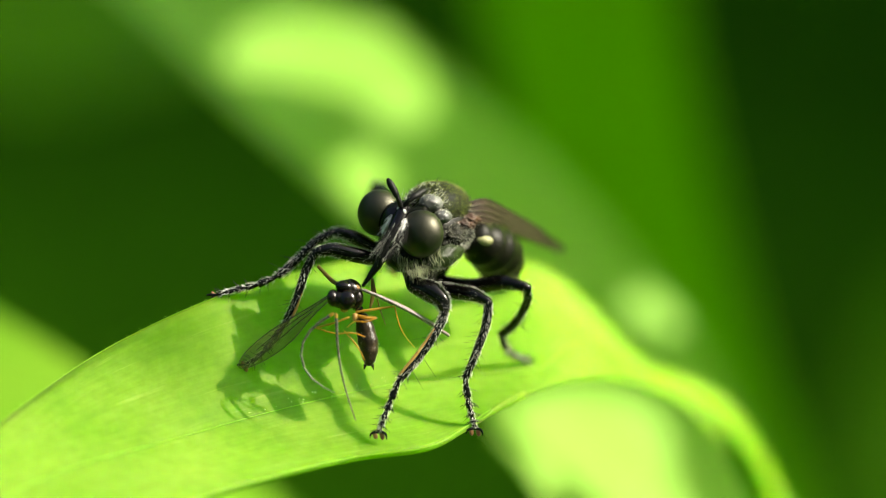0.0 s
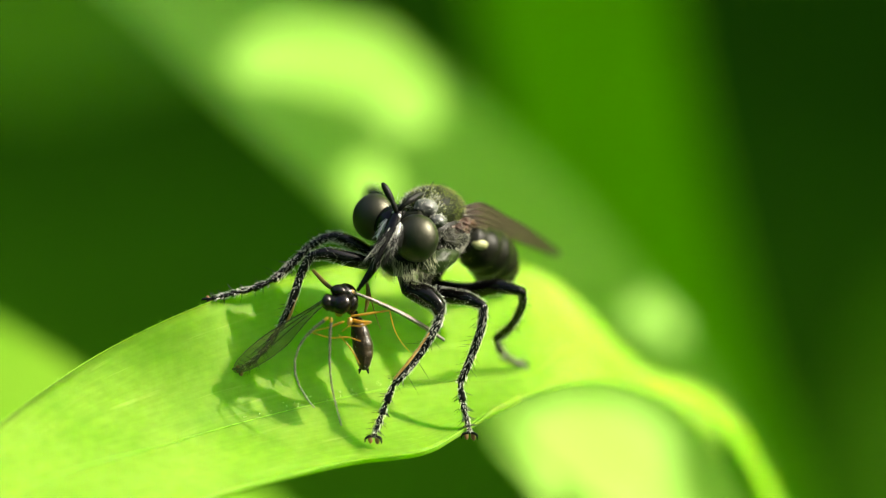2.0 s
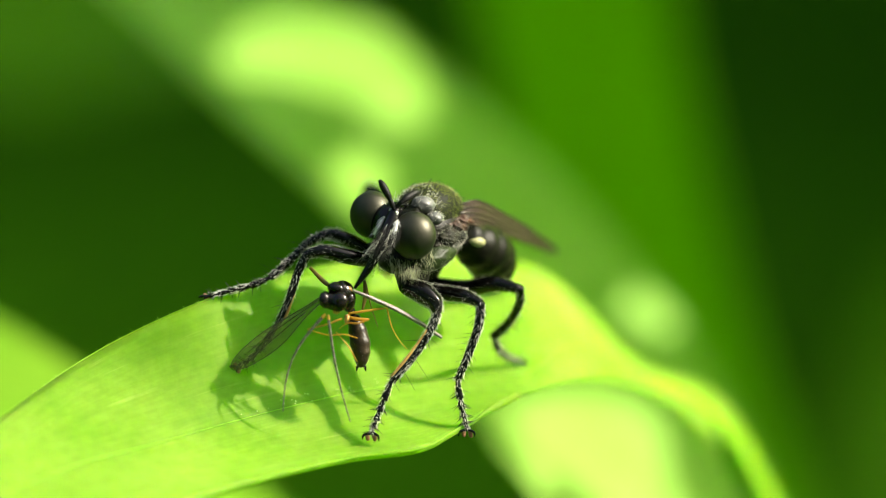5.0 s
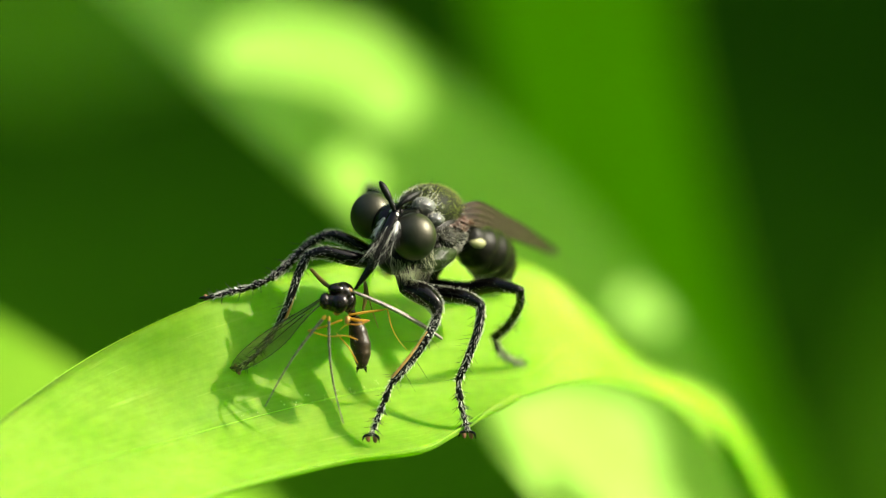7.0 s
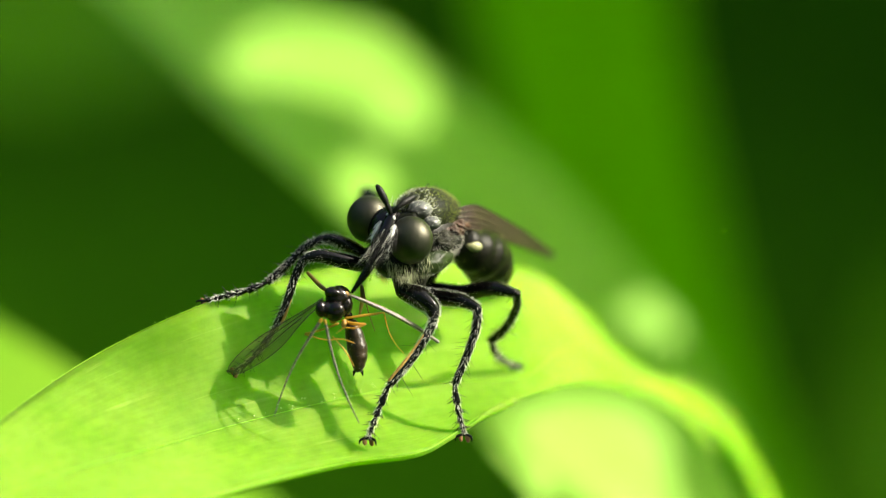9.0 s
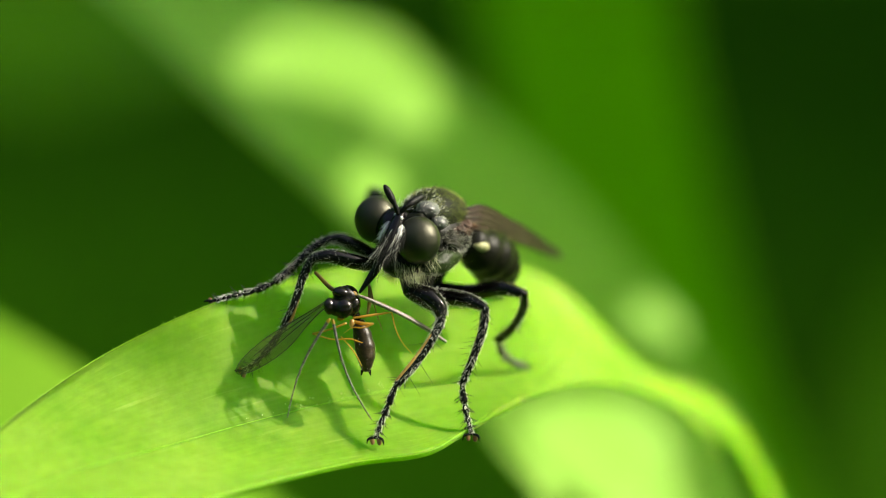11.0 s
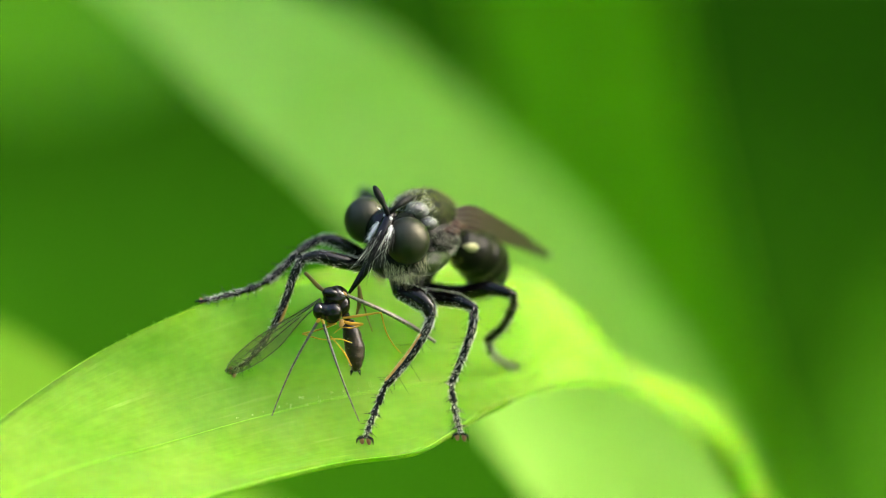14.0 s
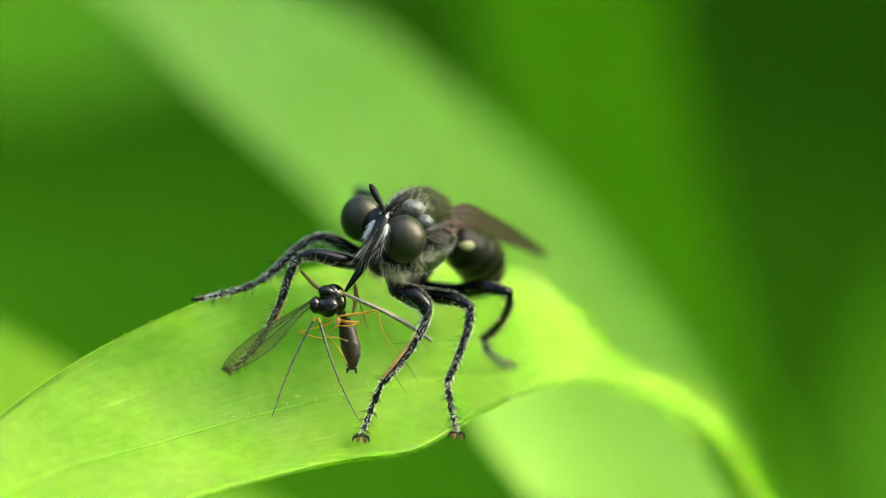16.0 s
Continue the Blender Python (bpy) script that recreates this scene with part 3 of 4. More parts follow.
def added_cover_leaf():
    """A small unseen leaf, added to cover the window in the broad one."""
    u, v = SUN_U, SUN_V
    mid = SPOT + SUN * 72
    ob = thing("added_cover_leaf", mid, "small unseen dark green leaf added to cover a hole in the broad leaf", "leaf")
    rows = []
    for k in range(7):
        t = k / 6 * 2 - 1
        w = 4.4 * math.sqrt(max(0.03, 1 - t * t))
        c = mid + v * (6.5 * t)
        rows.append((tuple(c - u * w + SUN * 0.6), tuple(c), tuple(c + u * w + SUN * 0.6)))
    bm, fine = sheet(rows, 10, 5, 0.4)
    blade = part("leaf", bm, M_LEAF_OVER, ob)
    part("midrib", tube([Vector(q[3:6]) for q in fine], [0.2] * len(fine), 1, 6), M_RIB, blade)
    end = mid - v * 6.5
    part("leaf_stalk", tube([end, end - v * 4 - SUN * 6, end - v * 9 - SUN * 11], [0.25, 0.3, 0.35], 6, 8), M_STEM, ob)
    return ob


loose = added_cover_leaf()


# ---- the robber fly ----
UP = Vector((0, -0.37, 0.93))


def leg(fly, femur, fr, tibia, tr, tarsus, seed, furry=1.0, pads=((-0.16, -0.05, -0.14), (0.14, -0.05, -0.17))):
    """A leg: femur, tibia, five tarsal joints, two pads and claws, each with its bristles."""
    thigh = part("femur", tube(femur, fr, 8, 16), M_CHITIN, fly, "glossy black thigh")
    shin = part("tibia", tube(tibia, tr, 8, 14), M_CHITIN, fly, "bristly black shin")
    part("pale_hairs", fur_on_tube(femur, fr, int(300 * furry) + 60, 0.12, 0.0055, seed, 0.9, lambda w: w.z < -0.1 or abs(w.y) < 0.5), M_HAIR_WHITE, thigh, "short pale hairs", kind="stuff")
    part("lying_hairs", fur_on_tube(femur, fr, 160, 0.10, 0.0055, seed + 4, 2.2), M_HAIR_GREY, thigh, kind="stuff")
    part("pale_hairs", fur_on_tube(tibia, tr, int(150 * furry) + 40, 0.13, 0.0088, seed + 1, 1.2), M_HAIR_WHITE, shin, "short pale hairs", kind="stuff")
    part("lying_hairs", fur_on_tube(tibia, tr, int(120 * furry) + 60, 0.11, 0.0068, seed + 3, 2.4, lambda w: w.y < 0.3), M_HAIR_GREY, shin, kind="stuff")
    part("bristles", fur_on_tube(tibia, tr, 34, 0.34, 0.0095, seed + 2, 0.8), M_HAIR_BLACK, shin, "stiff black bristles", kind="stuff")
    part("long_bristles", fur_on_tube(tibia, tr, 7, 0.75, 0.0085, seed + 9, 0.5, t0=0.3), M_HAIR_BLACK, shin, "long stiff black bristles", kind="stuff")
    line = spline(tarsus, 10)
    n = len(line) - 1
    for k in range(5):
        a, b = (0.0, 0.34, 0.55, 0.71, 0.86, 1.0)[k:k + 2]
        pts = [Vector(line[round((a + (b - a) * f) * n)]) for f in (0, 0.5, 1)]
        r = 0.115 - 0.008 * k
        joint = part("tarsal_joint", tube(pts, [r * 0.55, r * 0.88, r * 1.12], 5, 12), M_CHITIN, fly)
        bm = fur_on_tube(pts, [r, r, r], 10, 0.30, 0.0115, seed + 5 + k, 0.5, t0=0.55)
        part("bristles", bm, M_HAIR_BLACK, joint, kind="stuff")
        part("pale_hairs", fur_on_tube(pts, [r * 0.8, r, r], 28, 0.10, 0.0065, seed + 12 + k, 1.5), M_HAIR_GREY, joint, kind="stuff")
        part("silver_hairs", fur_on_tube(pts, [r * 0.8, r, r], 26, 0.10, 0.0085, seed + 40 + k, 1.3), M_HAIR_WHITE, joint, kind="stuff")
    end = Vector(line[-1])
    for dx, dy, dz in pads:
        tip = end + Vector((dx, dy, dz))
        part("foot_pad", ball(end.lerp(tip, 0.75), ((0.075, 0, 0.02), (0, 0.05, 0), (-0.03, 0, 0.13)), 14, 10, 0.1), M_PAD, fly, "reddish rounded foot pad")
        out = Vector((dx * 1.5, dy - 0.05, dz * 0.35))
        part("claw", tube([end, end + out, end + out * 1.2 + Vector((0, 0, dz))], [0.05, 0.04, 0.012], 5, 8), M_CHITIN, fly)


def robber_fly():
    fly = thing("robber_fly", (-1.54, 0.80, -4.75), "black robber fly with olive eyes, feeding on a green leaf", "insect")
    a, s, u = basis((0.60, 0.79, 0.0))
    # thorax: a low dome with short lying hairs, shoulder lobes and flanks below it
    tc, tax = (-0.54, 2.30, 1.09), (a * 1.40, s * 0.92, u * 0.94)
    thorax = part("thorax", ball(tc, tax, 40, 28, 0.03), M_THORAX, fly, "humped black thorax tinged olive")
    part("short_hairs", fur_on_ball(tc, tax, 1900, 0.075, 0.0072, lambda w: w.z > -0.35, a * 0.9 + u * 0.3, 21, 0.0, 0.45), M_HAIR_GOLD, thorax,
         "short greenish gold hairs", kind="stuff")
    part("silver_hairs", fur_on_ball(tc, tax, 360, 0.10, 0.0070, lambda w: w.z > -0.1 and w.x < -0.3, a * 0.5, 25, 0.0, 0.5), M_HAIR_WHITE, thorax,
         "short silvery hairs", kind="stuff")
    part("dark_bristles", fur_on_ball(tc, tax, 500, 0.20, 0.0055, lambda w: w.z > 0.0, a * 0.4, 22, 0.0, 0.5), M_HAIR_BLACK, thorax, kind="stuff")
    trunk = part("trunk", ball((-0.35, 2.30, 0.35), (a * 1.40, s * 0.80, u * 1.00), 40, 28, 0.06), M_CHITIN_DULL, fly, "black underside of the thorax")
    part("trunk_hairs", fur_on_ball((-0.35, 2.30, 0.35), (a * 1.40, s * 0.80, u * 1.00), 900, 0.14, 0.0055, lambda w: w.y < 0.3, (0, 0, -0.3), 26), M_HAIR_GREY, trunk, kind="stuff")
    for c, axes, rough, mat, label, count, seed in (
            ((0.02, 1.72, 0.20), (a * 0.78 + u * 0.12, s * 0.42, u * 0.40), 0.35, M_PLEURA, "silver-grey dusted flank", 760, 23),
            ((-0.30, 1.35, -0.36), (a * 0.85 + u * 0.25, s * 0.45, u * 0.42), 0.12, M_FLANK_REFLECTION, "glossy lower flank coloured with the leaf's green reflection", 90, 24),
            ((0.36, 1.95, 0.57), (a * 0.42, s * 0.26, u * 0.20), 0.4, M_ROOT, "reddish brown plate under the wing", 60, 27)):
        flank = part("flank", ball(c, axes, 48, 32, rough), mat, fly, label)
        part("flank_hairs", fur_on_ball(c, axes, count, 0.15, 0.0058, lambda w: w.y < 0.4, (0, 0, -0.4), seed), M_HAIR_GREY, flank, "pale flank hairs", kind="stuff")
    for c, axes, seed in (((-0.73, 1.12, 1.29), (a * 0.42, s * 0.36, u * 0.28), 28), ((-0.36, 1.08, 0.85), (a * 0.30, s * 0.28, u * 0.22), 29)):
        lobe = part("shoulder_lobe", ball(c, axes, 28, 18, 0.10), M_SHOULDER, fly, "silver-grey dusted shoulder lobe")
        part("lobe_hairs", fur_on_ball(c, axes, 90, 0.09, 0.0055, lambda w: w.z > -0.2, a * 0.8, seed), M_HAIR_WHITE, lobe, kind="stuff")
    part("scutellum", ball((0.53, 3.30, 1.05), (a * 0.55, s * 0.6, u * 0.3), 20, 14, 0.04), M_CHITIN_DULL, fly)
    part("wing_root", ball((0.56, 2.30, 0.75), (a * 0.42, s * 0.24, u * 0.2), 32, 20, 0.6), M_ROOT, fly, "reddish brown wing root")
    part("neck", tube([(-1.55, 1.20, 0.66), (-0.90, 1.10, 0.60)], [0.5, 0.7], 5, 16), M_CHITIN_DULL, fly)
    # abdomen, bent down behind, in banded rings
    line = [(0.53, 2.70, 0.30), (1.01, 3.30, -0.02), (1.40, 3.90, -0.29), (1.56, 4.50, -0.66), (1.49, 4.95, -1.13), (1.26, 5.25, -1.52)]
    part("abdomen", tube(line, [0.55, 0.78, 0.86, 0.80, 0.62, 0.25], 12, 28, 1.0, None, 0.025, 7), M_CHITIN_DULL, fly, "dark rounded abdomen bent downwards")
    part("abdomen_hairs", fur_on_tube(line, [0.55, 0.78, 0.86, 0.80, 0.62, 0.25], 380, 0.18, 0.006, 31, 0.8), M_HAIR_GOLD, fly, kind="stuff")
    # balancer
    halt = part("haltere", ball((1.01, 2.50, 0.08), ((0.29, 0.1, -0.02), (-0.05, 0.18, 0), (0.02, 0, 0.18)), 20, 14), M_KNOB, fly, "pale yellow balancer knob")
    part("stalk", tube([(0.53, 2.70, 0.30), (0.86, 2.60, 0.11)], [0.05, 0.07], 4, 8), M_KNOB, halt)
    # wings folded along the back
    for k, (dx, dy, dz, lift) in enumerate(((0, 0, 0, 0.0), (-0.1, 0.7, -0.04, 0.1))):
        o = Vector((dx, dy, dz))
        rows = [((0.41, 2.49, 1.25), (0.45, 2.23, 0.98), (0.57, 2.10, 0.68)),
                ((1.05, 3.27, 1.45), (1.08, 2.88, 0.95), (1.13, 2.75, 0.58)),
                ((1.86, 4.83, 1.09), (1.90, 4.44, 0.66), (1.97, 4.18, 0.33)),
                ((2.75, 6.52, 0.62), (2.78, 6.20, 0.33), (2.81, 6.00, 0.06)),
                ((3.35, 7.69, 0.21), (3.38, 7.49, 0.02), (3.39, 7.30, -0.15)),
                ((3.87, 8.73, -0.13), (3.91, 8.60, -0.24), (3.92, 8.47, -0.32))]
        rows = [tuple(tuple(Vector(p) + o) for p in r) for r in rows]
        bm, fine = sheet(rows, 12, 6, 0.2)
        wing = part("wing", bm, M_WING, fly, "smoky brown wing folded over the back")
        for f in (0.0, 0.22, 0.45, 0.68, 1.0):
            vein = []
            for q in fine[::3]:
                p0, p1, p2 = Vector(q[0:3]), Vector(q[3:6]), Vector(q[6:9])
                vein.append((p0.lerp(p1, 2 * f) if f < 0.5 else p1.lerp(p2, 2 * f - 1)) + Vector((0, -0.02, 0.02)))
            part("vein", tube(vein, [0.045] + [0.03] * (len(vein) - 2) + [0.012], 2, 6), M_VEIN, wing)
    # head
    part("head", ball((-1.70, 1.35, 0.61), ((0.62, 0.42, -0.1), (-0.4, 0.55, 0), (0.1, 0, 0.78)), 28, 20), M_CHITIN, fly, "short broad black head")
    ex, ey, ez = Vector((0.70, -0.20, -0.03)), Vector((0.18, 0.62, 0.05)), Vector((0.02, -0.05, 0.775))
    part("eye", ball((-1.04, 0.55, 0.29), (ex, ey, ez), 64, 48), M_EYE, fly, "large olive-black compound eye")
    part("eye", ball((-2.42, 1.75, 0.98), (ex * 0.98, ey, ez * 0.99), 64, 48), M_EYE, fly, "large olive-black compound eye")
    # face ridge, moustache, beard
    part("face", tube([(-1.59, 0.55, 1.26), (-1.75, 0.38, 0.78), (-1.95, 0.18, 0.29), (-2.18, 0.10, -0.20)], [0.16, 0.24, 0.25, 0.16], 8, 18, 0.85), M_CHITIN, fly,
         "narrow black face")
    for pts, seed in (([(-1.55, 0.10, 0.78), (-1.65, -0.04, 0.42), (-1.78, -0.06, 0.02), (-1.89, 0.00, -0.20)], 38),
                      ([(-1.99, 0.62, 0.90), (-2.16, 0.55, 0.60), (-2.32, 0.50, 0.31)], 39)):
        patch = tube(pts, [0.03] + [0.075] * (len(pts) - 2) + [0.03], 6, 12, 0.7)
        part("face_patch", patch, M_FACE, fly, "silvery white patch beside the eye")
        bm = fur_on_tube(pts, [0.07] * len(pts), 190 if seed == 38 else 80, 0.22, 0.0048, seed, 3.2)
        part("face_tuft", bm, M_FACE, fly, "silvery white tuft beside the eye", kind="stuff")
    rng = random.Random(41)
    for mat, count, label, wide in ((M_HAIR_WHITE, 34, "white face bristles", 0.006), (M_HAIR_BLACK, 330, "black face bristles", 0.009)):
        bm = bmesh.new()
        for _ in range(count):
            t = rng.random()
            root = Vector((-1.67, 0.00, 0.60)).lerp(Vector((-2.10, -0.20, -0.09)), t) + Vector((rng.uniform(-0.28, 0.28), rng.uniform(-0.05, 0.12), rng.uniform(-0.1, 0.1)))
            hair(bm, root, Vector((-0.42, -0.25, -0.85)) + rand_way(rng) * 0.36, rng.uniform(0.4, 1.2), wide, 0.05)
        part("moustache", bm, mat, fly, label, kind="stuff")
    bm = bmesh.new()
    for _ in range(520):
        t = rng.random()
        root = Vector((-1.83, 0.60, -0.42)).lerp(Vector((-0.40, 0.90, -0.13)), t) + Vector((0, rng.uniform(-0.3, 0.9), -0.35 * math.sin(t * 3.1) + rng.uniform(-0.35, 0.15)))
        hair(bm, root, Vector((rng.uniform(-0.25, 0.4), -0.35, -0.9)) + rand_way(rng) * 0.35, rng.uniform(0.2, 0.6), 0.0045, 0.0)
    part("beard", bm, M_HAIR_BEARD, fly, "thick pale beard under the head", kind="stuff")
    part("chin", ball((-1.33, 1.60, -0.46), ((0.8, 0.3, 0.1), (-0.25, 0.7, 0), (0, 0, 0.5)), 24, 16, 0.1), M_CHITIN_DULL, fly)
    bm = fur_on_ball((-1.72, 0.75, 1.26), ((0.3, 0, 0), (0, 0.3, 0), (0, 0, 0.2)), 10, 0.28, 0.007, lambda w: w.z > 0, (0, -0.1, 0.5), 44)
    part("brow_hairs", bm, M_HAIR_WHITE, fly, kind="stuff")
    for c, r in (((-1.58, 0.28, 1.00), 0.055), ((-1.78, 0.40, 1.10), 0.045), ((-1.52, 0.50, 1.30), 0.04)):
        part("face_patch", ball(c, ((r, 0, 0.02), (0, r * 0.6, 0), (-0.02, 0, r * 1.2)), 14, 10, 0.25), M_FACE, fly, "silvery white patch between the feelers")
    # mouthpart
    part("proboscis", tube([(-2.04, 0.00, 0.02), (-2.34, -0.05, -0.56), (-2.62, -0.10, -0.98), (-2.92, -0.10, -1.40)], [0.20, 0.15, 0.11, 0.05], 8, 16), M_CHITIN, fly,
         "sharp black beak stuck into the wasp")
    # feelers
    for pts, rr in (([(-1.68, 0.35, 1.15), (-1.80, 0.20, 1.44), (-1.95, 0.20, 1.75), (-2.13, 0.25, 2.06)], [0.10, 0.12, 0.13, 0.06]),
                    ([(-1.62, 0.40, 1.17), (-1.39, 0.30, 1.40), (-1.13, 0.50, 1.59), (-0.84, 0.90, 1.74)], [0.10, 0.12, 0.13, 0.06])):
        q = [Vector(v) for v in pts]
        part("antenna_scape", tube([q[0], q[0].lerp(q[1], 0.5), q[1]], [0.075, 0.085, 0.07], 4, 12), M_ANTENNA, fly)
        club = part("antenna_club", tube([q[1], q[1].lerp(q[2], 0.6), q[2].lerp(q[3], 0.5), q[3]], [0.065, 0.115, 0.115, 0.05], 6, 12), M_ANTENNA, fly, "matt black feeler club")
        part("fine_hairs", fur_on_tube(q[1:], [0.09, 0.1, 0.05], 70, 0.05, 0.004, 46, 1.0), M_HAIR_BLACK, club, kind="stuff")
    # hips
    for p, q, r in (((-1.41, 1.70, -0.81), (-1.29, 1.20, -1.42), 0.30), ((-0.73, 2.40, -0.73), (-0.91, 2.20, -1.51), 0.28), ((-0.26, 3.40, -0.55), (-0.60, 3.60, -1.26), 0.26),
                    ((-2.21, 2.20, -0.26), (-2.65, 1.40, -0.46), 0.28), ((-1.94, 2.80, -0.17), (-2.59, 2.30, -0.17), 0.28), ((-0.84, 4.40, -0.17), (-1.32, 5.60, 0.21), 0.26)):
        part("coxa", tube([p, q], [r, r * 0.8], 6, 14), M_CHITIN_DULL, fly)
    # legs of its own left side, then of its right
    leg(fly, [(-1.32, 1.10, -1.34), (-0.77, 0.90, -1.56), (-0.40, 0.70, -1.84), (-0.27, 0.60, -2.20)], [0.28, 0.36, 0.28, 0.16],
        [(-0.27, 0.60, -2.17), (-0.49, 0.55, -2.73), (-1.08, 0.45, -3.64), (-1.74, 0.40, -4.40)], [0.14, 0.14, 0.13, 0.12],
        [(-1.74, 0.40, -4.36), (-2.00, 0.35, -5.00), (-2.23, 0.25, -5.59), (-2.40, 0.15, -6.07)], 100, 1.3)
    for pts in ([(-0.61, 0.46, -2.76), (-1.19, 0.37, -3.57), (-1.75, 0.33, -4.25)], [(-4.92, 0.95, -1.63), (-5.07, 0.95, -2.06), (-5.23, 0.95, -2.42)]):
        part("tibial_comb", tube(pts, [0.03, 0.05, 0.045], 6, 8), M_COMB, fly, "amber comb of fine hairs on the shin")
    leg(fly, [(-1.00, 2.30, -1.43), (-0.17, 1.90, -1.58), (0.57, 1.40, -1.67), (1.13, 1.05, -1.91)], [0.22, 0.26, 0.23, 0.14],
        [(1.13, 1.05, -1.87), (1.07, 1.05, -2.55), (0.77, 1.10, -3.47), (0.37, 1.15, -4.40)], [0.14, 0.14, 0.13, 0.12],
        [(0.37, 1.15, -4.37), (0.45, 1.15, -4.99), (0.57, 1.15, -5.54), (0.69, 1.10, -6.01)], 150, 1.0)
    leg(fly, [(-0.60, 3.60, -1.26), (0.59, 3.20, -1.45), (1.60, 2.60, -1.30), (2.40, 2.20, -1.45)], [0.22, 0.28, 0.26, 0.15],
        [(2.40, 2.20, -1.42), (2.42, 2.70, -1.94), (2.08, 3.40, -2.61), (1.59, 3.90, -3.07)], [0.15, 0.14, 0.15, 0.16],
        [(1.59, 3.90, -3.04), (1.73, 4.30, -3.44), (2.07, 4.70, -3.79), (2.61, 5.20, -3.99)], 200, 0.2, ())
    leg(fly, [(-2.56, 1.40, -0.53), (-3.20, 1.20, -0.39), (-3.93, 1.10, -0.22), (-4.52, 1.00, -0.31)], [0.22, 0.25, 0.22, 0.14],
        [(-4.48, 1.00, -0.28), (-4.79, 1.00, -0.90), (-5.09, 1.00, -1.82), (-5.45, 1.05, -2.59)], [0.14, 0.14, 0.13, 0.12],
        [(-5.45, 1.05, -2.55), (-5.81, 1.08, -3.11), (-6.29, 1.10, -3.66), (-6.69, 1.12, -3.95)], 250, 0.55, ((-0.18, -0.05, 0.0), (-0.05, -0.05, -0.14)))
    leg(fly, [(-2.59, 2.40, -0.17), (-3.14, 2.40, 0.13), (-3.62, 2.40, 0.32), (-3.99, 2.40, 0.32)], [0.22, 0.24, 0.2, 0.14],
        [(-3.95, 2.40, 0.34), (-4.54, 2.30, 0.02), (-5.18, 2.10, -0.61), (-5.74, 1.90, -1.09)], [0.15, 0.14, 0.14, 0.12],
        [(-5.74, 1.90, -1.08), (-6.36, 1.75, -1.35), (-7.00, 1.60, -1.51), (-7.67, 1.45, -1.68)], 300, 0.55, ((-0.2, 0, -0.04), (-0.1, 0, -0.1)))
    leg(fly, [(-1.32, 5.60, 0.21), (-1.83, 7.00, 1.09), (-2.40, 8.00, 1.79), (-2.74, 8.60, 2.05)], [0.22, 0.26, 0.24, 0.15],
        [(-2.74, 8.60, 2.03), (-2.85, 8.80, 1.31), (-2.63, 8.00, 0.61), (-2.37, 7.00, 0.12)], [0.15, 0.14, 0.14, 0.13],
        [(-2.37, 7.00, 0.12), (-2.25, 6.90, -0.27), (-2.17, 6.70, -0.56), (-2.10, 6.50, -0.87)], 350, 0.4)
    return fly


fly = robber_fly()


# ---- its prey ----
ROOT_L, ROOT_R = Vector((-3.91, -0.42, -2.30)), Vector((-3.75, -0.42, -2.34))
PIECES, PIECE = 8, 0.425      # a feeler's pieces and their length, mm


def feeler(prey, root):
    """A thin ringed feeler in short stiff pieces, hanging down from its root."""
    pieces, at, n = [], root, PIECES
    for k in range(n):
        r0, r1 = (0.050 - 0.032 * (k + f) / n for f in (0, 1))
        pts = [at + Vector((0, 0, -PIECE * i / 3)) for i in range(4)]
        bm = tube(pts, [r0 + (r1 - r0) * i / 3 for i in range(4)], 5, 8, 1.0, None, 0.08, 5)
        ob = part("antenna" if k == 0 else "antenna_joint", bm, M_FEELER, pieces[0] if k else prey, "thin dark ringed feeler" if k == 0 else "", at=at)
        if k == 0:
            part("antenna_root", ball(root, ((0.06, 0, 0), (0, 0.06, 0), (0, 0, 0.11)), 10, 8), M_AMBER, ob, at=root)
        pieces.append(ob)
        at = at + Vector((0, 0, -PIECE))
    return pieces


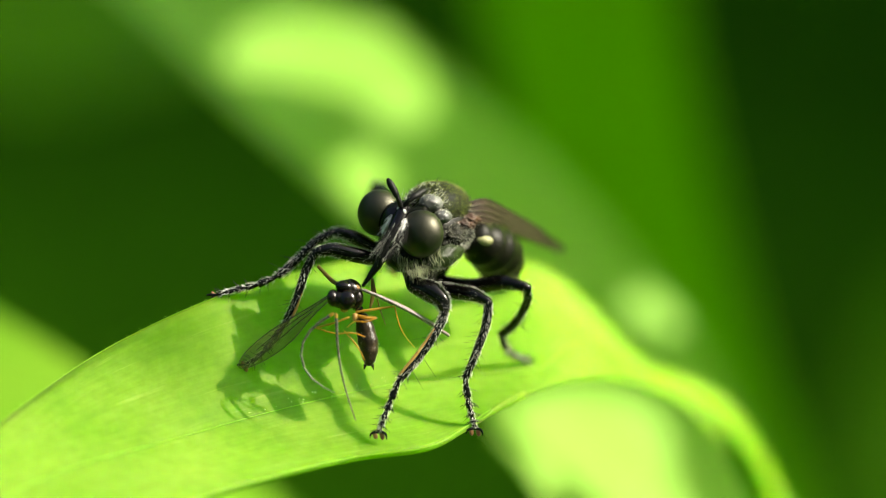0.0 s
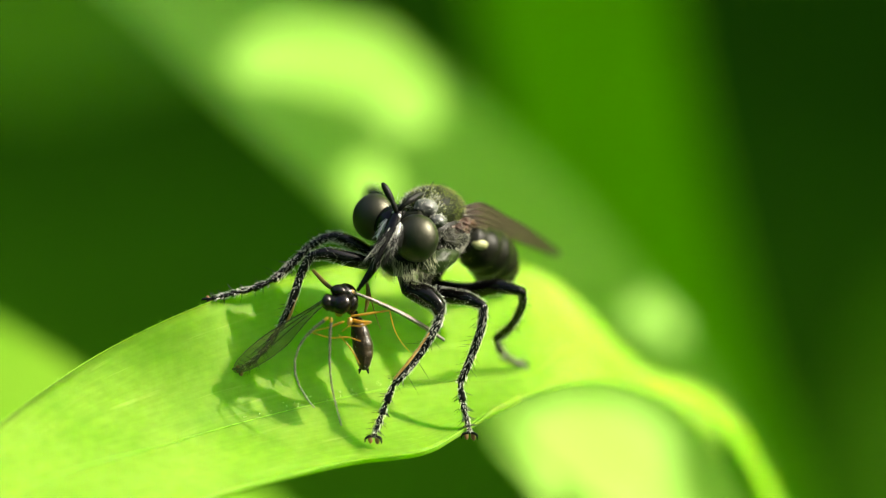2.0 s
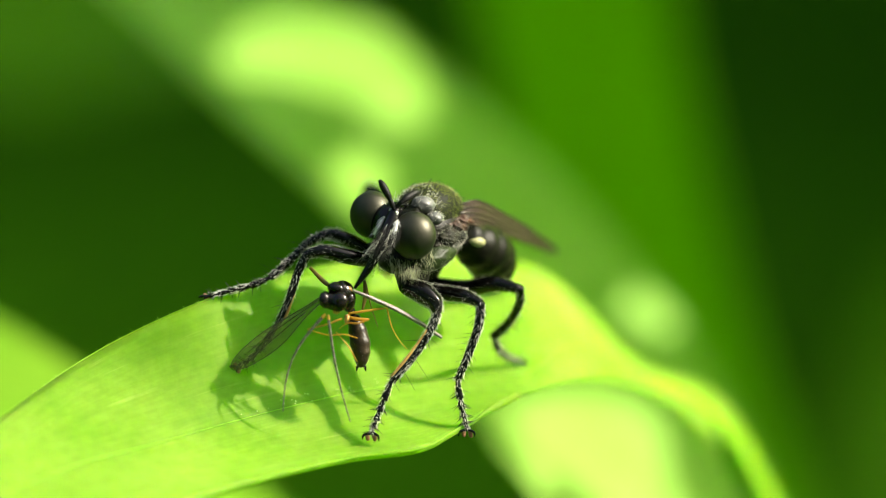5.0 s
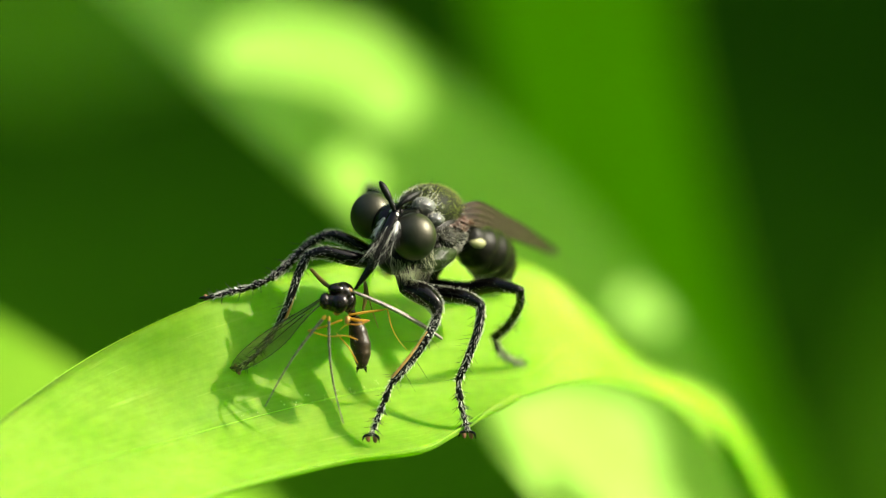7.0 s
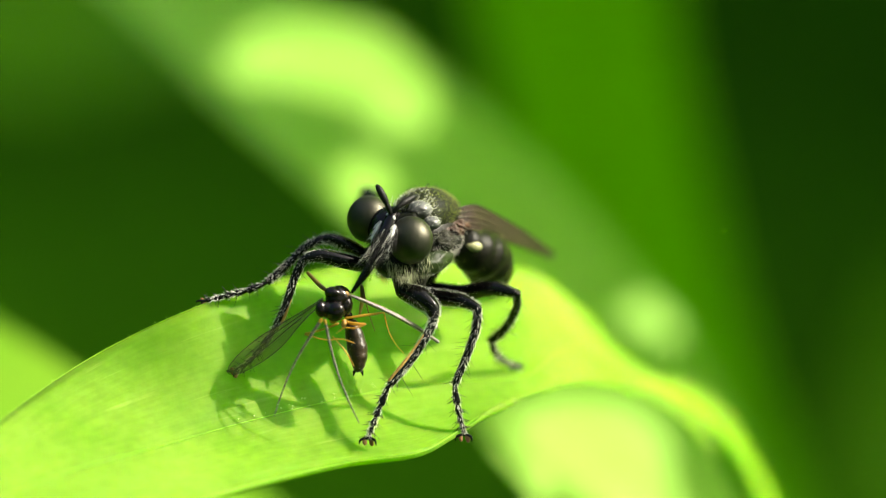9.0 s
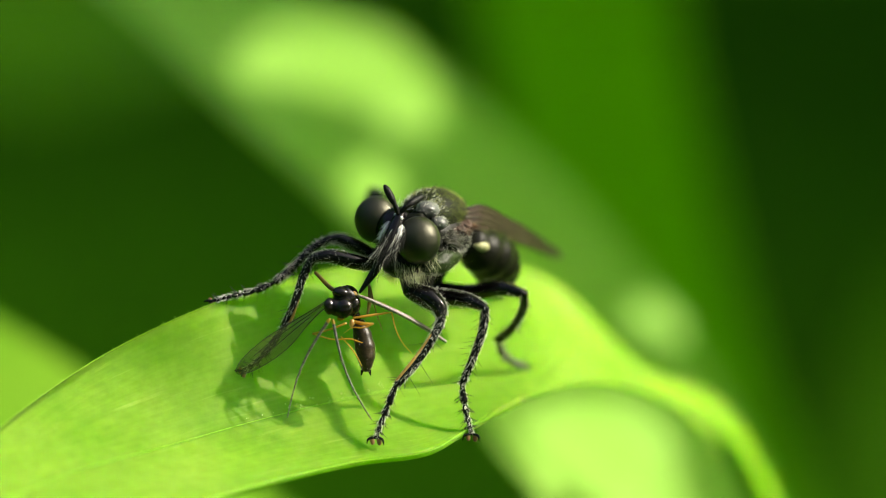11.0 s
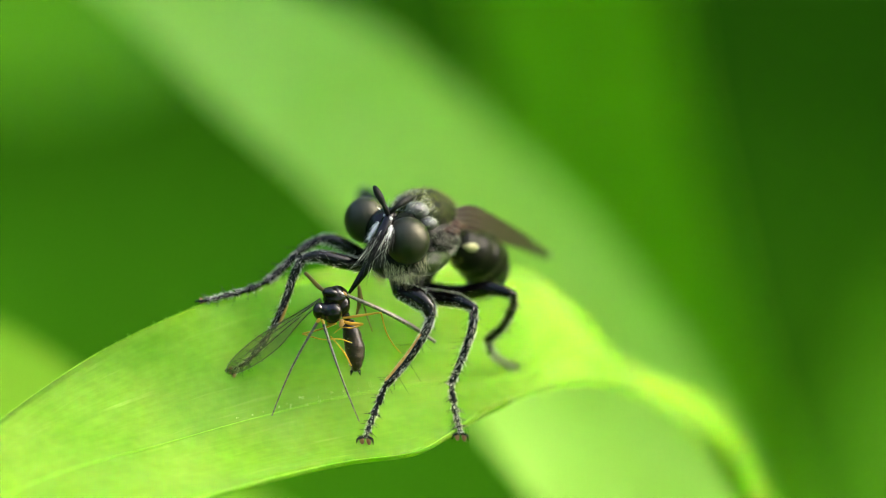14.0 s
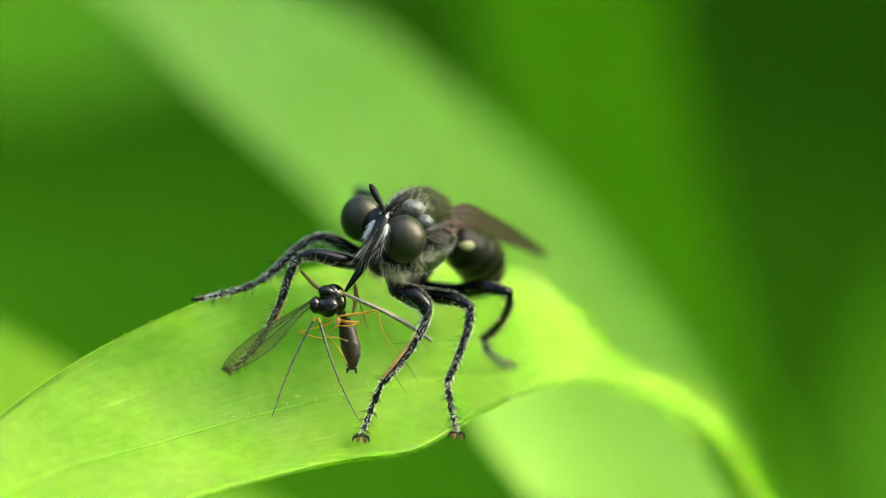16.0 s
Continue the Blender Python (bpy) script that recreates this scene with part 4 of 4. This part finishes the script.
def small_wasp():
    prey = thing("small_wasp", (-3.35, 0.00, -1.80), "small black wasp with amber legs, held by the fly's beak", "insect")
    part("thorax", ball((-3.35, 0.10, -1.58), ((0.40, 0.05, -0.12), (0, 0.40, 0), (0.14, 0, 0.40)), 28, 20, 0.03), M_PREY, prey, "glossy black humped thorax")
    part("thorax_plate", ball((-3.49, -0.02, -1.42), ((0.31, 0, -0.05), (0, 0.33, 0), (0.04, 0, 0.22)), 22, 14, 0.0), M_PREY, prey)
    part("thorax_plate", ball((-3.11, 0.10, -1.82), ((0.20, 0, -0.1), (0, 0.3, 0), (0.1, 0, 0.34)), 22, 14, 0.05), M_PREY, prey)
    head = part("head", ball((-3.63, -0.15, -1.96), ((0.41, 0, -0.05), (0, 0.27, 0), (0, 0, 0.29)), 28, 20), M_PREY, prey, "glossy black head", at=(-3.49, 0.00, -1.76))
    part("eye", ball((-3.88, -0.22, -1.92), ((0.20, 0.05, 0), (0, 0.22, 0), (0, 0, 0.28)), 24, 16), M_PREY, head, "shiny black eye")
    part("eye", ball((-3.45, -0.26, -1.99), ((0.31, -0.05, 0), (0, 0.26, 0), (0.03, 0, 0.34)), 24, 16), M_PREY, head, "shiny black eye")
    part("mouthparts", ball((-3.52, -0.20, -2.30), ((0.12, 0, 0), (0, 0.1, 0), (0, 0, 0.08)), 12, 8), M_AMBER, head, "amber mouthparts")
    part("waist", tube([(-3.06, 0.30, -2.10), (-2.96, 0.40, -2.35)], [0.14, 0.10], 5, 10), M_PREY, prey)
    tail = [(-2.98, 0.40, -2.32), (-2.85, 0.40, -2.76), (-2.74, 0.35, -3.27), (-2.72, 0.30, -3.67), (-2.74, 0.30, -3.92)]
    part("abdomen", tube(tail, [0.20, 0.31, 0.34, 0.25, 0.13], 12, 24, 0.9, None, 0.03, 5), M_PREY_TAIL, prey, "brown-black ringed abdomen")
    for dx in (-6, 7):
        p = Vector((-2.74, 0.30, -3.92)) + Vector((dx / 55, 0, 0))
        part("tail_spine", tube([p, p + Vector((dx / 180, 0, -0.16))], [0.06, 0.015], 4, 8), M_PREY, prey)
    legs = (([(-3.23, -0.10, -2.29), (-2.83, -0.25, -2.39), (-2.47, -0.20, -2.40)], [0.07, 0.11, 0.07], M_AMBER),
            ([(-2.47, -0.20, -2.40), (-2.79, -0.30, -2.52), (-3.15, -0.30, -2.52), (-3.41, -0.30, -2.70)], [0.06, 0.05, 0.035, 0.025], M_AMBER),
            ([(-3.13, 0.10, -2.22), (-2.53, 0.20, -2.13), (-1.90, 0.30, -2.04)], [0.07, 0.085, 0.05], M_AMBER),
            ([(-1.90, 0.30, -2.04), (-1.75, 0.40, -2.63), (-1.53, 0.50, -3.05), (-1.26, 0.60, -3.37)], [0.05, 0.04, 0.03, 0.02], M_AMBER),
            ([(-3.34, -0.20, -2.38), (-3.88, -0.20, -2.58), (-4.43, -0.15, -2.72)], [0.07, 0.06, 0.05], M_AMBER),
            ([(-4.43, -0.15, -2.72), (-3.79, -0.20, -2.90), (-3.25, -0.25, -2.88), (-2.83, -0.25, -3.01)], [0.05, 0.045, 0.045, 0.03], M_AMBER),
            ([(-3.52, -0.10, -2.80), (-3.11, 0.00, -3.29), (-2.85, 0.00, -3.76)], [0.035, 0.045, 0.03], M_AMBER),
            ([(-2.63, 0.60, -1.15), (-2.60, 0.70, -1.63), (-2.69, 0.60, -2.10)], [0.08, 0.15, 0.07], M_BROWN_LEG),
            ([(-2.60, 0.60, -1.19), (-2.42, 0.80, -2.00), (-2.20, 0.90, -2.66)], [0.05, 0.04, 0.025], M_BROWN_LEG),
            ([(-3.65, 0.30, -1.37), (-3.91, 0.40, -1.22), (-4.37, 0.60, -0.75)], [0.09, 0.14, 0.11], M_BROWN_LEG))
    for pts, rr, mat in legs:
        part("leg_piece", tube(pts, [q * 0.52 for q in rr], 7, 10), mat, prey, "thin amber leg" if mat is M_AMBER else "brownish hind leg")
    part("wing_base", ball((-3.12, -0.08, -1.42), ((0.13, 0, -0.06), (0, 0.09, 0), (0.03, 0, 0.08)), 14, 10, 0.2), M_COMB, prey, "pale amber wing base")
    part("mouthparts", ball((-3.16, -0.15, -2.38), ((0.10, 0, 0.02), (0, 0.1, 0), (0, 0, 0.13)), 12, 8, 0.2), M_COMB, prey, "pale amber mouthparts")
    part("tail_hairs", fur_on_tube(tail, [0.20, 0.31, 0.34, 0.25, 0.13], 60, 0.08, 0.005, 77, 1.2), M_HAIR_GREY, prey, "fine pale hairs", kind="stuff")
    # spread wing, with veins
    rows = [((-3.86, 0.20, -1.58), (-3.84, 0.17, -1.64), (-3.80, 0.15, -1.71)),
            ((-4.45, 0.32, -1.97), (-4.36, 0.27, -2.06), (-4.27, 0.22, -2.11)),
            ((-5.05, 0.46, -2.32), (-4.90, 0.36, -2.47), (-4.72, 0.31, -2.59)),
            ((-5.89, 0.55, -2.83), (-5.57, 0.45, -3.03), (-5.16, 0.40, -3.12)),
            ((-6.57, 0.64, -3.39), (-6.22, 0.54, -3.56), (-5.73, 0.49, -3.58)),
            ((-6.89, 0.71, -3.78), (-6.66, 0.66, -3.88), (-6.32, 0.61, -3.92)),
            ((-6.96, 0.79, -4.01), (-6.85, 0.74, -4.08), (-6.70, 0.69, -4.06))]
    bm, fine = sheet(rows, 8, 6, 0.1)
    wing = part("wing", bm, M_WING_CLEAR, prey, "clear veined wing spread sideways")
    for f, t0, t1 in ((0.0, 0, 37), (0.28, 0, 25), (0.55, 8, 29), (1.0, 0, 37)):
        vein = []
        for q in fine[t0:t1:3]:
            p0, p1, p2 = Vector(q[0:3]), Vector(q[3:6]), Vector(q[6:9])
            vein.append((p0.lerp(p1, 2 * f) if f < 0.5 else p1.lerp(p2, 2 * f - 1)) + Vector((0, -0.01, 0.01)))
        part("vein", tube(vein, [0.02 - 0.012 * i / len(vein) for i in range(len(vein))], 2, 6), M_VEIN, wing)
    # wing seen edge on
    rows = [((-3.13, 0.00, -1.38), (-3.09, -0.05, -1.44), (-3.05, 0.00, -1.49)),
            ((-2.44, 0.20, -1.64), (-2.44, 0.10, -1.71), (-2.48, 0.20, -1.77)),
            ((-1.53, 0.50, -2.05), (-1.55, 0.40, -2.14), (-1.59, 0.50, -2.19)),
            ((-0.72, 0.90, -2.53), (-0.73, 0.80, -2.62), (-0.77, 0.90, -2.68)),
            ((-0.11, 1.20, -2.98), (-0.13, 1.15, -3.03), (-0.17, 1.20, -3.07))]
    bm, fine = sheet(rows, 6, 6, 0.1)
    part("wing", bm, M_WING_EDGE, prey, "dark wing seen edge on")
    part("vein", tube([Vector(q[3:6]) + Vector((0, -0.03, 0)) for q in fine], [0.05 - 0.03 * i / 24 for i in range(len(fine))], 1, 8), M_FEELER, prey)
    return prey, head, feeler(prey, ROOT_L), feeler(prey, ROOT_R)


prey, prey_head, left_feeler, right_feeler = small_wasp()


# ---- the cloud that drifts before the sun ----
CLOUD_FAR = 300.0
cs = sun_way.cross(Vector((0, 0, 1))).normalized()
cu = cs.cross(sun_way).normalized()
bm = bmesh.new()
rng = random.Random(9)
for i in range(60):
    c = Vector((rng.uniform(-24, 24), rng.uniform(-9, 9), rng.uniform(-14, 14)))
    r = rng.uniform(4.5, 8.0)
    if c.x + r > 26:
        c.x = 26 - r
    bmesh.ops.create_icosphere(bm, subdivisions=3, radius=r, matrix=Matrix.Translation(c))
bmesh.ops.create_icosphere(bm, subdivisions=4, radius=9, matrix=Matrix.Translation((17, 0, 0)))
for v in bm.verts:
    v.co += 0.7 * Vector(noise.noise_vector(v.co * 0.25))
me = bpy.data.meshes.new("cloud")
for f in bm.faces:
    f.smooth = True
bm.to_mesh(me)
bm.free()
me.materials.append(M_CLOUD)
cloud = tagged(new("backdrop_cloud", me), "white cloud drifting before the sun", "cloud", kind="structure")
cloud_turn = Matrix((cs, sun_way, cu)).transposed().to_4x4()


def motions():
    # the wasp's feelers: seconds, then the lean to the left of first piece and tip, of each feeler, degrees
    feelers = [
        (0.0, 43, -48, -4, -17), (0.5, 42, -36, -2, -15), (1.0, 42, -33, 2, -12), (1.5, 44, -33, 2, -13),
        (2.0, 42, -27, 2, -13), (2.5, 48, -17, -1, -16), (3.0, 40, -15, -13, -15), (3.5, 42, 8, -6, -16),
        (4.0, 38, 5, -10, -16), (6.5, 40, 24, -3, -14), (7.0, 38, 29, -2, -14), (7.5, 42, 37, -2, -13),
        (8.0, 46, 40, 0, -12), (8.5, 46, 42, 1, -11), (9.0, 32, 20, -13, -24), (9.2, 31, 19, -17, -24),
        (11.3, 32, 15, -13, -30), (11.5, 33, 17, -15, -31), (12.0, 35, 15, -13, -23), (12.5, 37, 21, -11, -24),
        (13.0, 42, 27, -13, -19), (13.5, 40, 27, -13, -15), (14.0, 30, 22, -18, -22), (14.5, 38, 25, -27, -40),
        (15.0, 38, 20, -21, -28), (15.5, 38, 19, -16, -25), (16.0, 27, 20, -17, -26)]
    for pieces, root, i in ((left_feeler, ROOT_L, 1), (right_feeler, ROOT_R, 3)):
        at = (root - ORIGIN[prey.name]) * MM
        rows = [[] for _ in pieces]
        for r in feelers:
            a, b = r[i], r[i + 1]
            leans = [(a + b) / 2 + (a - b) / 2 * 1.35 * math.sin(math.pi * (0.5 - (k + 0.5) / PIECES)) for k in range(PIECES)]
            rows[0].append((r[0], pose(at.x, at.y, at.z, 0, leans[0], 0)))
            m = Matrix()
            for k in range(1, PIECES):
                m = m @ pose(0, 0, -PIECE * MM, 0, leans[k] - leans[k - 1], 0)
                rows[k].append((r[0], m.copy()))
        for ob, row in zip(pieces, rows):
            walk(ob, row)
    # its head nods
    at = (ORIGIN[prey_head.name] - ORIGIN[prey.name]) * MM
    nods = [(0.0, 0.10), (2.0, 0.10), (3.0, 0.02), (3.6, 0.10), (8.6, 0.08), (9.0, 0.0), (9.2, 0.0), (11.3, 0.06), (13.5, 0.06),
            (14.0, -0.04), (14.5, -0.03), (14.8, 0.05), (16.0, 0.05)]
    walk(prey_head, [(t, pose(at.x + z * 0.2 * MM, at.y, at.z + z * MM, -z * 120, 0, 0)) for t, z in nods])
    # the added overhanging leaf sways
    sway = [(0.0, -0.5), (0.5, -0.2), (1.5, 0.0), (2.5, 0.4), (3.5, 0.9), (4.2, 0.7), (6.3, -2.0), (7.0, -1.1), (7.5, 0.0), (8.0, 0.4),
            (8.5, 0.3), (9.0, 0.0), (9.2, 0.1), (12.0, 0.2), (16.0, 0.0)]
    walk(shade, [(t, pose(d * MM, 0, 0)) for t, d in sway])
    # the added cover leaf swings aside once and lets one sunfleck through
    swing = [(0.0, 0.0), (4.2, 0.0), (5.4, 5.0), (6.3, 9.5), (6.5, 9.0), (6.7, 7.5), (6.9, 2.0), (7.1, 0.3), (7.4, 0.0), (9.2, 0.0), (16.0, 0.0)]
    walk(loose, [(t, STAGE @ Matrix.Translation((ORIGIN[loose.name] + SUN_U * d) * MM)) for t, d in swing])
    # the cloud
    drift = [(0.0, -35.6), (10.0, -27.4), (13.4, -24.6), (16.0, -22.5)]
    walk(cloud, [(t, Matrix.Translation(sun_way * CLOUD_FAR + cs * d) @ cloud_turn) for t, d in drift])


motions()
